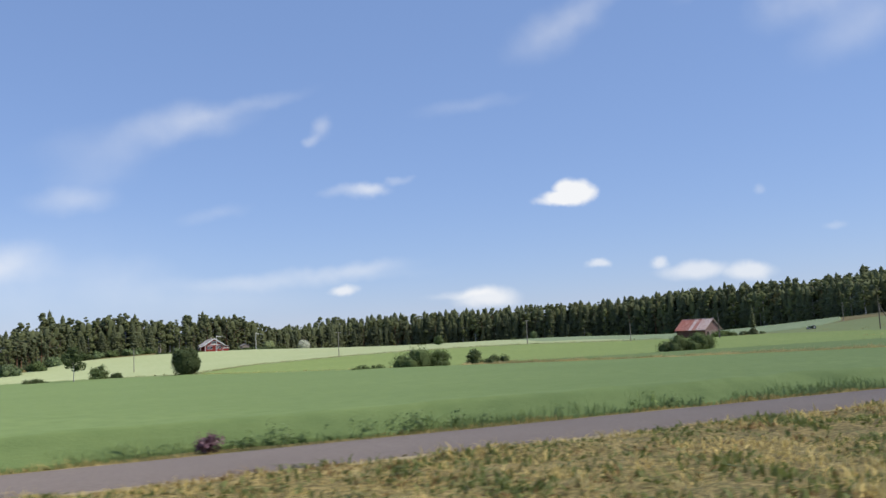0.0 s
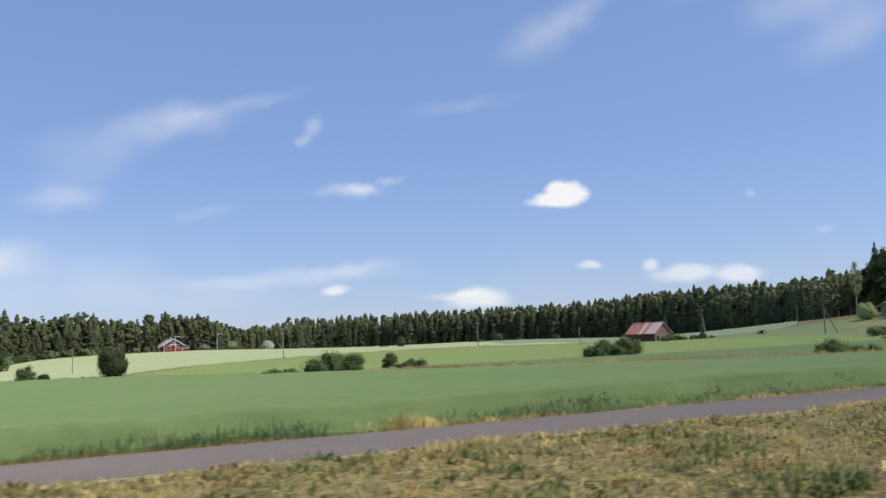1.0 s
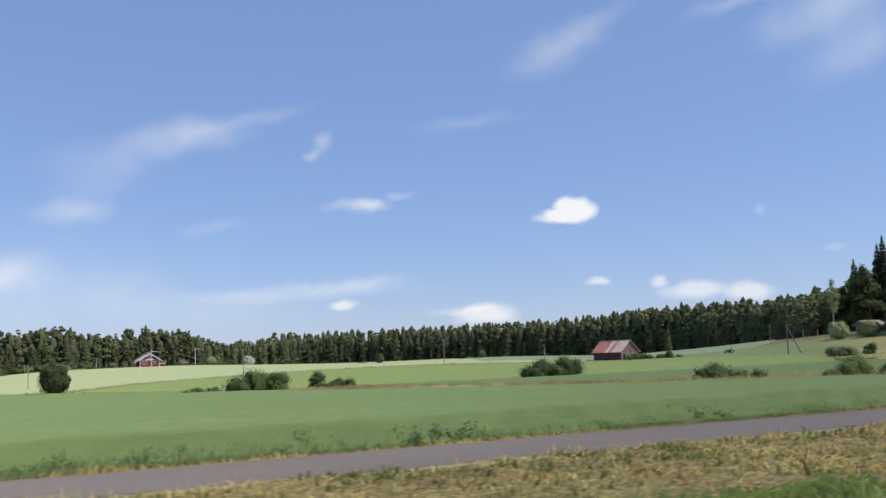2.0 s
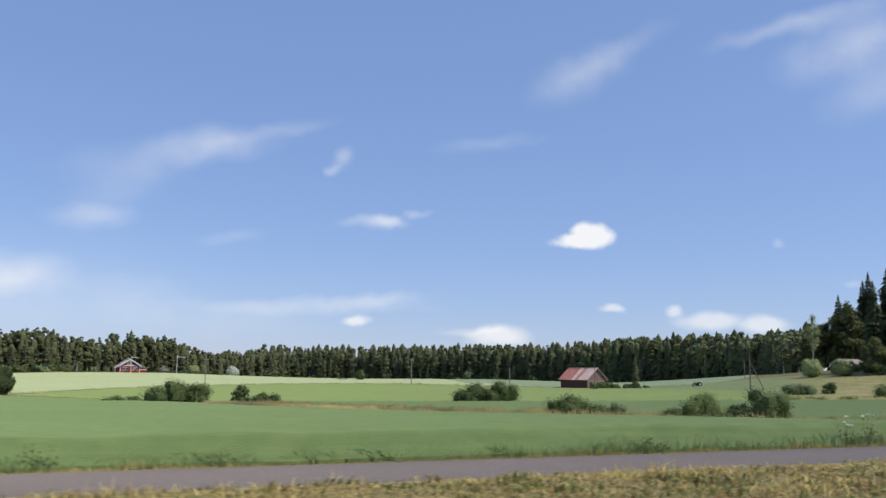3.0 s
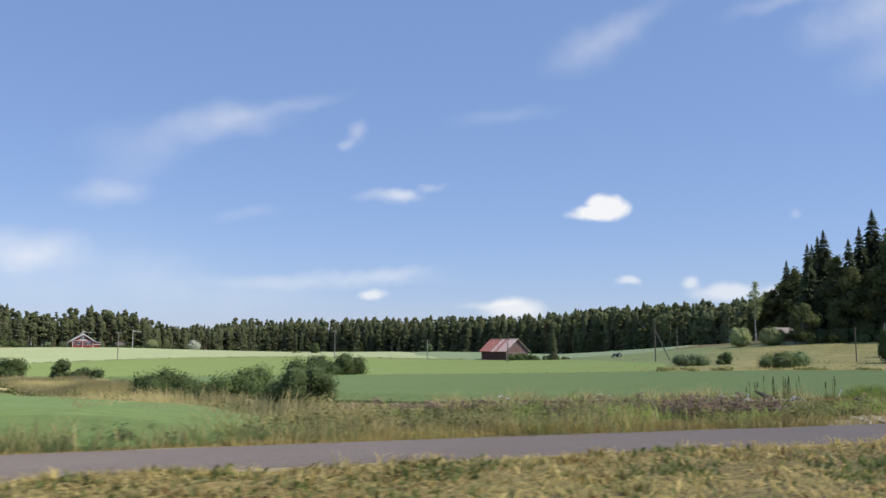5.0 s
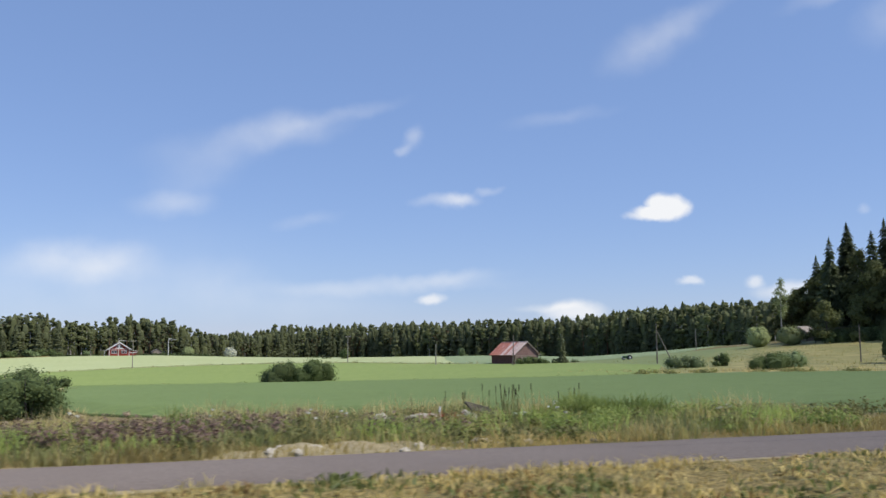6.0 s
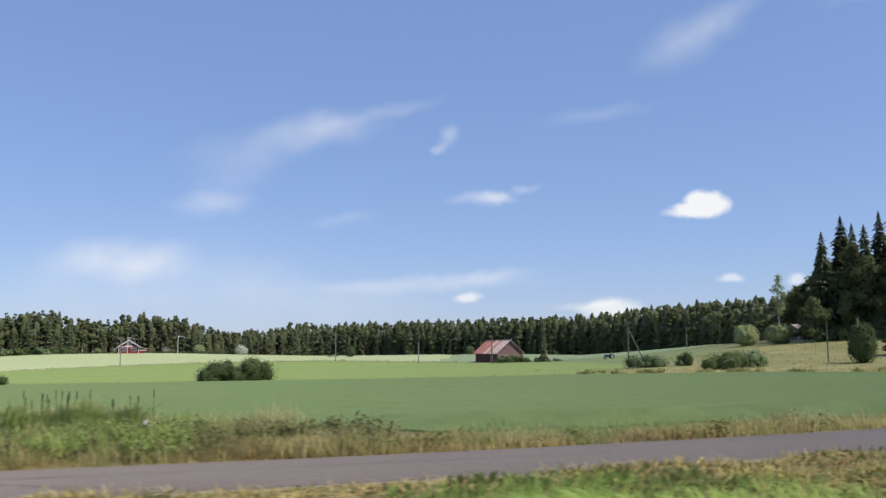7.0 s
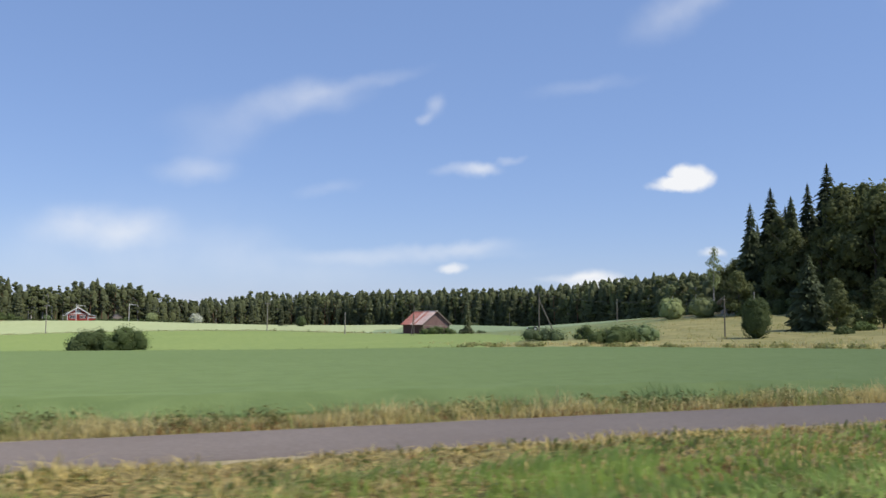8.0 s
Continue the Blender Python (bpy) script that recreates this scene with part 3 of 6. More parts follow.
def trunk_with_limbs(h, r, limbs, seed, top=0.92, lean=0.02):
    rng = np.random.default_rng(seed)
    pts = [(lean * h * s * math.sin(2 * s + seed), lean * h * s * math.cos(3 * s + seed), -0.3 + (h * top + 0.3) * s) for s in np.linspace(0, 1, 6)]
    pieces = [tube(pts, [r * (1.25 if k == 0 else 1) * (1 - 0.85 * k / 5) for k in range(6)])]
    for _ in range(limbs):
        s = rng.uniform(0.3, 0.85)
        a, L = rng.uniform(0, 6.28), h * rng.uniform(0.12, 0.24)
        p0 = Vector((0, 0, h * top * s))
        p1 = p0 + Vector((math.cos(a), math.sin(a), 0.7)) * L * 0.5
        p2 = p1 + Vector((math.cos(a), math.sin(a), 1.0)) * L * 0.5
        pieces.append(tube([p0, p1, p2], [r * 0.4 * (1 - 0.5 * s), r * 0.25 * (1 - 0.5 * s), r * 0.06], 5))
    return merge(pieces)


def make_spruce(h, r, whorls, per, twigs, seed, label, group="", mat=None, broad=0.16, blunt=0.8, inner=0.0):
    crown = spruce_mesh(h, r, whorls, per, twigs, seed, 0.06, broad, blunt)
    if inner:
        # dense inner needles, ragged in steps
        steps = np.linspace(0.05, 0.97, 13)
        crown = merge([crown, tube([(0, 0, h * u) for u in steps], [(inner if k % 2 else 0.75 * inner) * (r * (1 - u) ** blunt + 0.1) for k, u in enumerate(steps)], 8)])
    return tree_things("spruce_tree", trunk_with_limbs(h, h * 0.011 + 0.05, 0, seed, 0.97, 0.004), crown, M_BARK, mat or M_SPRUCE, label, "spruce tree", group)


def make_leafy(name, h, spread, low, clumps, leaves, size, seed, label, category, bark=None, leaf=None, group="", hang=0.0, round_top=True, core=0.5):
    return tree_things(name, trunk_with_limbs(h, h * 0.012 + 0.03, 2 if bark == M_BIRCH else 6, seed), leaf_mesh(crown_clumps(h, low, spread, clumps, seed, round_top), leaves, size, seed, 0.6 if core else 0.4, hang, core, 1.3), bark or M_BARK, leaf or M_LEAF, label, category, group)


def stand(tree, x, y, scale=1.0, turn=0.0, sink=0.0, wide=1.0):
    tree.scale = (scale * wide, scale * wide, scale)
    tree.matrix_basis = pose(x, y, land(x, y) - sink, 0, 0, turn) @ Matrix.Diagonal((scale * wide, scale * wide, scale, 1))


def spread_copies(models, spots, seed, wide=1.0):
    """Stand the models themselves on the first spots, and copies on the rest. A spot: x, y, scale, model."""
    rng = random.Random(seed)
    used = set()
    for x, y, scale, k in spots:
        ob = models[k]
        if k in used:
            ob = copy_thing(models[k], Matrix())
        used.add(k)
        stand(ob, x, y, scale, rng.uniform(0, 360), 0.1, wide * rng.uniform(0.9, 1.12))


EDGE = "trees along the far forest edge"
SLENDER = "slender dark green spruce at the far forest edge"
far_models = [
    make_spruce(20.5, 3.0, 25, 7, 0, 11, SLENDER, EDGE, M_SPRUCE_HAZED, 0.42, 0.5, 0.75),
    make_spruce(21.5, 3.0, 25, 7, 0, 12, SLENDER, EDGE, M_SPRUCE_HAZED, 0.42, 0.6, 0.75),
    make_spruce(19, 2.8, 24, 7, 0, 13, SLENDER, EDGE, M_SPRUCE_HAZED, 0.42, 0.42, 0.75),
    make_leafy("birch_tree", 19, 2.9, 3.5, 11, 200, 0.8, 14, "tall birch with green crown at the far forest edge", "birch tree", M_BIRCH, M_LEAF_HAZED, EDGE, core=0.95),
    make_leafy("birch_tree", 18, 2.6, 2.0, 11, 200, 0.8, 15, "tall birch with green crown at the far forest edge", "birch tree", M_BIRCH, M_LEAF_HAZED, EDGE, core=0.95),
    make_leafy("pine_tree", 20, 2.8, 8.0, 10, 190, 0.8, 16, "tall pine with a high crown at the far forest edge", "pine tree", M_PINE, M_PINE_LEAF_HAZED, EDGE, core=0.95),
    make_leafy("aspen_tree", 17, 3.0, 0.8, 11, 200, 0.8, 17, "leafy aspen at the far forest edge", "aspen tree", M_BARK, M_LEAF_HAZED, EDGE, core=0.95),
    make_leafy("pine_tree", 19, 2.4, 5.0, 10, 190, 0.8, 18, "slim pine with a tufted crown at the far forest edge", "pine tree", M_PINE, M_PINE_LEAF_HAZED, EDGE, core=0.95),
]
FOREST_EDGE = [(-260, 330), (-120, 322), (-60, 338), (-12, 352), (28, 408), (60, 420), (115, 446), (180, 492), (215, 478), (250, 436), (290, 380), (302, 306), (294, 246), (262, 206), (238, 184)]
edge_line = along_line(FOREST_EDGE, 1000)
seg = np.diff(edge_line, axis=0)
edge_len = float(np.linalg.norm(seg, axis=1).sum())


def edge_spot(s, depth):
    """A place s of the way along the forest edge, depth metres inside the forest."""
    k = int(np.clip(s * 998, 0, 998))
    d = seg[k] / np.linalg.norm(seg[k])
    p = edge_line[k]
    return p[0] - d[1] * depth, p[1] + d[0] * depth


def forest_kind(s, rng):
    """Mixed wood of pine and birch on the left, dense even spruce in the middle, spruce and aspen on the right."""
    if s < 0.5:
        return rng.choices(range(8), (2, 1, 2, 3, 3, 5, 3, 5))[0]
    if s < 0.78:
        return rng.choices(range(8), (4, 4, 4, 1, 2, 3, 2, 4))[0]
    return rng.choices(range(8), (3, 4, 4, 2, 3, 1, 4, 2))[0]


# height of the treetops along the edge: way along it, metres
TOPS = ((0.0, 15), (0.34, 15), (0.377, 17), (0.397, 17.8), (0.412, 16.6), (0.43, 14.6), (0.446, 17), (0.456, 18.6), (0.476, 18.2), (0.49, 14.8), (0.515, 13.6), (0.535, 15.2), (0.555, 17), (0.575, 18.8),
        (0.6, 19.8), (0.63, 20), (0.67, 19.4), (0.73, 19.4), (0.77, 19.9), (0.8, 21.2), (0.83, 20.8), (0.87, 19), (0.91, 18.5), (0.93, 17), (0.95, 15), (0.97, 13), (1.0, 10.5))


def treetop(s, rng, low, high):
    """A tree's height at s: uneven in the mixed wood, more even in the spruce."""
    h = float(np.interp(s, [p[0] for p in TOPS], [p[1] for p in TOPS]))
    return h * (rng.uniform(low - 0.12, high + 0.05) if s < 0.5 else rng.uniform(low, high))


TALL = (20.5, 21.5, 19, 19, 18, 20, 17, 19)
rng = random.Random(5)
spots = []
for depth, step, low, high in ((0.0, 3.1, 0.66, 0.94), (3.2, 3.0, 0.86, 1.03)):
    row = int(edge_len / step)
    for k in range(row):
        s = (k + rng.uniform(0.1, 0.9)) / row
        if s < 0.25:
            continue
        x, y = edge_spot(s, depth + rng.uniform(-1.0, 1.6))
        kind = forest_kind(s, rng)
        spots.append((x, y, treetop(s, rng, low, high) / TALL[kind], kind))
for k in range(70):
    s = 0.28 + 0.7 * (k + rng.random()) / 70
    x, y = edge_spot(s, rng.uniform(-3.5, -1))
    spots.append((x, y, rng.uniform(0.34, 0.6), rng.choice((3, 4, 6, 6, 2))))


def corner_fans(depth, step):
    """Places that fill the wedges behind the bends of the forest edge."""
    out = []
    for (x0, y0), (x1, y1), (x2, y2) in zip(FOREST_EDGE, FOREST_EDGE[1:], FOREST_EDGE[2:]):
        a, b = math.atan2(y1 - y0, x1 - x0), math.atan2(y2 - y1, x2 - x1)
        bend = (a - b + math.pi) % (2 * math.pi) - math.pi
        n = int(bend * depth / step) if bend > 0 else 0
        for j in range(n):
            c = b + bend * (j + rng.random()) / n + math.pi / 2
            out.append((x1 + depth * math.cos(c), y1 + depth * math.sin(c)))
    return out


for depth in (3, 6):
    spots += [(x, y, rng.uniform(0.8, 0.95), rng.randrange(8)) for x, y in corner_fans(depth, 3.6)]
spread_copies(far_models, spots, 6, 1.3)

# the forest behind its edge
pieces = []
data = [CROWNS[m.name] for m in far_models]
nrng = np.random.default_rng(9)
for depth, step, low, high in ((6.5, 3.0, 0.92, 1.06), (10, 3.3, 0.96, 1.09), (17, 4.0, 0.98, 1.12)):
    count = int(edge_len / step)
    fans = corner_fans(depth, step)
    for k in range(count + len(fans)):
        s = (k + rng.random()) / count if k < count else 0.6
        if s < 0.24 and (depth > 12 or k % 2):
            continue
        x, y = edge_spot(s, depth + rng.uniform(-1.8, 1.8)) if k < count else fans[k - count]
        kind = forest_kind(s, rng)
        V, F = data[kind]
        if depth > 8:
            mid = V[F].mean(axis=1)[:, 2]
            F = F[(mid > (0.4 if depth < 20 else 0.58) * V[:, 2].max()) & (nrng.random(len(F)) < (1.0 if depth < 30 else 0.75))]
        scale = treetop(s, rng, low, high) / TALL[kind]
        V2 = (V * np.array([1.3, 1.3, 1]) * scale) @ turn_z(rng.uniform(0, 6.28)).T + np.array([x, y, land(x, y) + 0.02 * depth])
        pieces.append((V2, F))
# low branches and young trees that close the view between the trunks
thicket = []
for k in range(int(0.76 * edge_len / 2.2)):
    s = 0.24 + 0.76 * k / int(0.76 * edge_len / 2.2)
    x, y = edge_spot(s, (2.4 if k % 2 else 5.5) + rng.uniform(-0.8, 0.8))
    h = treetop(s, rng, 0.8, 0.95)
    for u in (0.12, 0.36, 0.6, 0.8):
        thicket.append((x + rng.uniform(-0.8, 0.8), y + rng.uniform(-0.8, 0.8), land(x, y) + h * u, 2.3 - 1.2 * u, 2.3 - 1.2 * u, (0.24 - 0.08 * u) * h))
lumps = core_mesh([(x, y, 50 + z, a, b, c) for x, y, z, a, b, c in thicket], 1.0)
pieces.append((lumps[0] - np.array([0, 0, 50]), lumps[1]))
V, F = merge(pieces)
tagged(place("far_forest", mesh_np("far_forest", V, F), M_FOREST_HAZED), "dense mixed spruce forest behind the fields", "forest", kind="stuff")


# undergrowth along the forest edge
def dome_mesh(w, d, h, leaves, size, seed):
    """A dense rounded crown that reaches the ground, with a slightly uneven outline."""
    rng = np.random.default_rng(seed)
    out = [(0, 0, 0.44 * h, 0.46 * w, 0.46 * d, 0.5 * h)]
    for _ in range(22):
        a, u = rng.uniform(0, 6.28), rng.uniform(-0.55, 0.9)
        q = math.sqrt(1 - u * u)
        r = rng.uniform(0.1, 0.16) * min(w, h)
        out.append((0.38 * w * q * math.cos(a), 0.38 * d * q * math.sin(a), 0.46 * h + 0.42 * h * u, r, r, r))
    return leaf_mesh(out, int(leaves * 1.5), size, seed, 0.75, 0.0, 0.92, 1.16)


def bush_mesh(w, d, h, clumps, leaves, size, seed, low=0.25):
    rng = np.random.default_rng(seed)
    out = []
    clumps, w, d, h = int(clumps * 1.7), 0.93 * w, 0.93 * d, 0.88 * h
    for k in range(clumps):
        x, y = rng.uniform(-0.5, 0.5) * w * 0.78, rng.uniform(-0.5, 0.5) * d * 0.7
        fall = 1 - 0.75 * (2 * x / w) ** 2 * rng.uniform(0.5, 1)
        r = rng.uniform(0.14, 0.25) * min(w, 2.0 * h)
        z = max(r * 0.5, (h * fall - r * 0.95) * rng.uniform(max(low, 0.5), 1.0))
        if k % 2:
            x, y = rng.uniform(-0.5, 0.5) * w * 0.88, rng.uniform(-0.5, 0.5) * d * 0.8
            z = r * rng.uniform(0.4, 0.9)
        out.append((x, y, z, r, r, r * 0.9))
    return leaf_mesh(out, int(leaves * 1.6), size, seed, 0.55, 0.0, 0.68, 1.3)


def bush(name, x, y, w, d, h, leaves, size, mat, label, seed, turn=0.0, clumps=14, group="", category="bush", low=0.25):
    base = thing(name, x, y, label, category, group, turn=turn)
    stems = []
    r = random.Random(seed)
    for k in range(6):
        a = r.uniform(0, 6.28)
        q = r.uniform(0.1, 0.3)
        stems.append(tube([(q * w * 0.4 * math.cos(a), q * d * 0.4 * math.sin(a), -0.2), (q * w * math.cos(a), q * d * math.sin(a), h * 0.35), (1.3 * q * w * math.cos(a), 1.3 * q * d * math.sin(a), h * 0.7)], [0.05, 0.035, 0.01], 5))
    place("stems", mesh_np("stems", *merge(stems)), M_BARK, base)
    place("leaves", mesh_np("leaves", *(dome_mesh(w, d, h, leaves, size, seed) if name == "round_bush" else bush_mesh(w, d, h, clumps, leaves, size, seed, low))), mat, base)
    return base


for k in range(46):
    s = 0.2 + 0.78 * (k + rng.random()) / 46
    x, y = edge_spot(s, rng.uniform(-5, -1.5))
    w = rng.uniform(3, 6)
    bush("shrub", x, y, w, w * 0.7, rng.uniform(1.6, 4.0), 420, 0.6, rng.choice((M_LEAF, M_LEAF_DARK, M_WILLOW)), "green shrub at the foot of the far forest", 300 + k, rng.uniform(0, 360), 9, "shrubs at the forest foot", "shrub")

for k, (x, y) in enumerate(((32, 404), (38, 407), (45, 409.5), (52, 412), (58, 415), (26, 400))):
    bush("shrub", x, y, 7, 5, 4.2, 420, 0.6, M_WILLOW if k % 2 else M_LEAF, "green shrub at the foot of the far forest", 360 + k, k * 47, 9, "shrubs at the forest foot", "shrub")

# ---- bushes in the fields
bush("round_bush", 38, 206, 6.4, 6.2, 7.0, 4600, 0.23, M_LEAF_DARK, "dense round dark green bush at the field edge", 41, 20, 22)
bush("willow_bush", 60.9, 131.5, 7.6, 5.2, 4.4, 4600, 0.166, M_LEAF, "broad green willow bush on the ditch bank", 42, 10, 18)
bush("willow_bush", 64.4, 130.5, 4.2, 3.6, 3.6, 2400, 0.166, M_LEAF, "upright green willow bush beside a broader one", 43, 50, 10)
bush("low_bush", 55, 138, 6.0, 3, 1.5, 900, 0.216, M_LEAF, "low spreading green bush on the ditch bank", 44, -30, 12)
bush("willow_bush", 70.6, 129, 3.4, 3, 3.3, 900, 0.216, M_LEAF_DARK, "small dark bush with a pointed top by the ditch", 45, 0, 9)
bush("low_bush", 73.6, 127.6, 4.2, 2.6, 2.0, 800, 0.216, M_LEAF_DARK, "low dark bush beside a taller one by the ditch", 46, 15, 9)
bush("willow_bush", 101.4, 115.4, 5.3, 4.6, 3.9, 4600, 0.144, M_LEAF_DARK, "dense dark willow bush standing in the crop", 47, 0, 18)
bush("willow_bush", 105.2, 114.6, 5.5, 4.6, 4.0, 4600, 0.144, M_LEAF, "leafy willow bush joined to a darker one in the crop", 48, 0, 18)
bush("ditch_bush", 72.9, 48.5, 3.14, 2.70, 1.92, 4200, 0.085, M_LEAF, "bushy green willow in the ditch", 51, 20, 16)
bush("ditch_bush", 74.7, 47.0, 2.35, 2.05, 1.28, 2200, 0.085, M_LEAF, "low green willow in the ditch", 54, 0, 12)
bush("ditch_bush", 73.2, 38.6, 1.79, 1.51, 1.02, 1200, 0.07, M_LEAF, "small low green willow in the ditch", 55, 0, 8)
bush("ditch_bush", 75.0, 38.5, 2.80, 2.48, 2.05, 4600, 0.075, M_LEAF, "bushy green willow in the ditch", 52, 60, 16)
bush("ditch_bush", 76.6, 35.0, 2.80, 2.38, 2.24, 4600, 0.07, M_LEAF_DARK, "tall leafy willow in the ditch", 53, 0, 16)
bush("ditch_bush", 75.9, 36.4, 1.79, 1.62, 1.22, 1800, 0.07, M_LEAF, "low green willow in the ditch", 56, 0, 10)

# ---- bushes on the right meadow
bush("round_bush", 203.4, 144.3, 5.2, 4.8, 4.5, 5200, 0.11, M_DOME, "clipped round grey-green bush below the cabin", 61, 0, 16)
bush("round_bush", 206.5, 138.4, 6.5, 4.8, 4.1, 5600, 0.11, M_DOME, "broad round grey-green bush below the cabin", 62, 0, 16)
bush("willow_bush", 158, 89.5, 6.4, 4.4, 3.1, 4800, 0.115, M_LEAF, "broad green willow bush at the field edge", 63, 40, 16)
bush("willow_bush", 162.8, 91.6, 6.4, 4.6, 2.9, 4600, 0.115, M_WILLOW, "broad grey-green willow bush at the field edge", 64, 10, 16)
bush("low_bush", 158, 107, 7.0, 3.8, 2.5, 3200, 0.122, M_WILLOW, "low grey-green willow bush near the pole", 65, -20, 13)
bush("low_bush", 163, 105, 3.0, 2.6, 2.5, 800, 0.173, M_LEAF_DARK, "small dark rounded bush near the pole", 66, 0, 8)
bush("round_bush", 175, 85.5, 3.5, 3.4, 5.2, 5000, 0.137, M_LEAF_DARK, "dense dark rounded tree standing on the meadow", 67, 0, 20)
bush("low_bush", 165.6, 170.8, 8.6, 3.8, 2.1, 2200, 0.216, M_LEAF, "low green bush beside the barn", 68, 0, 12)
bush("low_bush", 170.8, 169.0, 4.2, 3.0, 1.3, 1200, 0.216, M_WILLOW, "low grey-green bush against the barn", 69, 0, 8)

# ---- the wood on the right
NEAR = "trees of the wood beside the meadow"
near_models = [
    make_spruce(25.5, 4.3, 58, 9, 3, 21, "tall dark spruce at the edge of the wood", NEAR, None, 0.2, 0.72),
    make_spruce(23.5, 4.0, 54, 9, 3, 22, "tall dark spruce at the edge of the wood", NEAR, None, 0.2, 0.72),
    make_leafy("birch_tree", 21, 5.0, 2.5, 22, 2300, 0.5, 23, "tall leafy birch in the wood beside the meadow", "birch tree", M_BIRCH, M_WOOD_LEAF, NEAR, core=0.6),
    make_leafy("aspen_tree", 20, 5.2, 1.0, 22, 2300, 0.5, 24, "broad leafy aspen in the wood beside the meadow", "aspen tree", M_BARK, M_WOOD_LEAF, NEAR, core=0.6),
    make_leafy("alder_tree", 11, 4.2, 0.5, 16, 1600, 0.42, 25, "bushy alder in front of the wood", "alder tree", M_BARK, M_WOOD_LEAF, NEAR, core=0.6),
]
spots = [(217.4, 138.3, 0.90, 1), (222, 138, 0.94, 0), (218.8, 128.9, 0.9, 1), (224.5, 130.9, 0.93, 0)]
r2 = random.Random(77)
for k in range(34):
    s = k / 33
    x, y = 219 + 17 * s + r2.uniform(-3, 3), 131 - 60 * s + r2.uniform(-3, 3)
    spots.append((x, y, r2.uniform(0.66, 0.86) + 0.4 * min(s, 0.6), r2.choice((2, 3))))
for k in range(10):
    spots.append((239 + 1.5 * k + r2.uniform(-1.5, 1.5), 178 - 1.2 * k + r2.uniform(-2, 2), 0.52 + 0.055 * k + r2.uniform(-0.05, 0.05), r2.choice((2, 3, 0))))
for k in range(18):
    s = k / 17
    spots.append((228 + 26 * s + r2.uniform(-5, 5), 138 - 66 * s + r2.uniform(-4, 4), r2.uniform(0.98, 1.12) + 0.18 * s, r2.choice((2, 3, 2, 3, 0))))
for k in range(12):
    s = k / 11
    spots.append((214 + 14 * s + r2.uniform(-2, 2), 128 - 58 * s + r2.uniform(-2, 2), r2.uniform(0.6, 1.0), 4))
spots += [(190.0, 88.6, 0.62, 4), (197, 88, 0.6, 4), (209.3, 135.0, 0.6, 4), (209.3, 132.0, 0.75, 4)]
spots += [(222, 120, 1.08, 2), (225, 115, 1.12, 3), (229, 111, 1.15, 2), (221, 112, 1.0, 3), (227, 120, 1.15, 3), (224, 105, 1.1, 2)]
spread_copies(near_models, spots, 78)
stand(make_spruce(10.2, 3.0, 40, 10, 3, 26, "broad dark spruce standing before the wood", NEAR, None, 0.2, 0.75), 189.6, 92.9, 1.0, 30, 0.1)
stand(make_spruce(8.5, 2.4, 30, 9, 3, 27, "small broad spruce beside a larger one", NEAR), 206, 86, 1.0, 70, 0.1)


# ---------------------------------------------------------------- poles
M_POLE = surface("weathered_pole_wood", [(0.20, 0.17, 0.14), (0.27, 0.24, 0.20), (0.13, 0.11, 0.09)], [1.2, 12], bump=0.4, bump_scale=20, stretch=(1, 1, 0.15))
M_POLE_LIGHT = surface("greyed_pole_wood", [(0.36, 0.33, 0.28), (0.44, 0.41, 0.36), (0.26, 0.23, 0.19)], [1.2, 12], bump=0.4, bump_scale=20, stretch=(1, 1, 0.15))
M_CERAMIC = surface("white_porcelain", [(0.75, 0.75, 0.72), (0.8, 0.8, 0.78), (0.7, 0.7, 0.66)], [3, 20], rough=0.2)


def pole(x, y, h, label, cross=True, mat=None, turn=0.0, brace=None, r=1.0):
    mat = mat or M_POLE
    base = thing("utility_pole", x, y, label, "utility pole", "utility poles over the fields", turn=turn)
    place("shaft", mesh_np("shaft", *tube([(0, 0, -0.3), (0, 0, h * 0.5), (0, 0, h)], [0.13 * r, 0.11 * r, 0.085 * r], 9), True), mat, base)
    if cross:
        arm = part("crossarm", box_bm(-0.75, 0.75, -0.14, -0.06, h - 0.42, h - 0.3), mat, base)
        for dx in (-0.65, 0.65):
            place("insulator", mesh_np("insulator", *tube([(dx, -0.1, h - 0.3), (dx, -0.1, h - 0.22), (dx, -0.1, h - 0.12)], [0.03, 0.06, 0.035], 7)), M_CERAMIC, arm)
    if brace:
        place("brace", mesh_np("brace", *tube([(brace[0], brace[1], -0.3), (0.05, 0, h * 0.82)], [0.11 * r, 0.09 * r], 8), True), mat, base, "slanting wooden brace")
    return base


pole(166.7, 126.4, 6.9, "weathered wooden pole with a slanting brace", False, brace=(2.4, -1.4))
pole(204.6, 166.1, 4.9, "plain grey wooden pole in front of the forest", False, M_POLE_LIGHT, r=0.7)
pole(175.0, 91.3, 5.2, "plain dark wooden pole on the meadow", False, r=0.75)
pole(176.5, 87.6, 5.6, "plain dark wooden pole behind a round tree", False, M_POLE_LIGHT)
pole(138.6, 221.7, 7.2, "tall wooden pole with a crossarm at the field edge", True, M_POLE_LIGHT, 20)
pole(87, 240.3, 7.4, "tall wooden pole with a crossarm at the field edge", True, M_POLE_LIGHT, 20)



# ---------------------------------------------------------------- small trees and shrubs standing alone
base = make_leafy("birch_tree", 15.5, 2.1, 5.0, 26, 1500, 0.27, 31, "slim birch with a sparse crown and pale trunk", "birch tree", M_BIRCH, M_DOME, core=0.0)
stand(base, 231, 168, 1.0, 40)
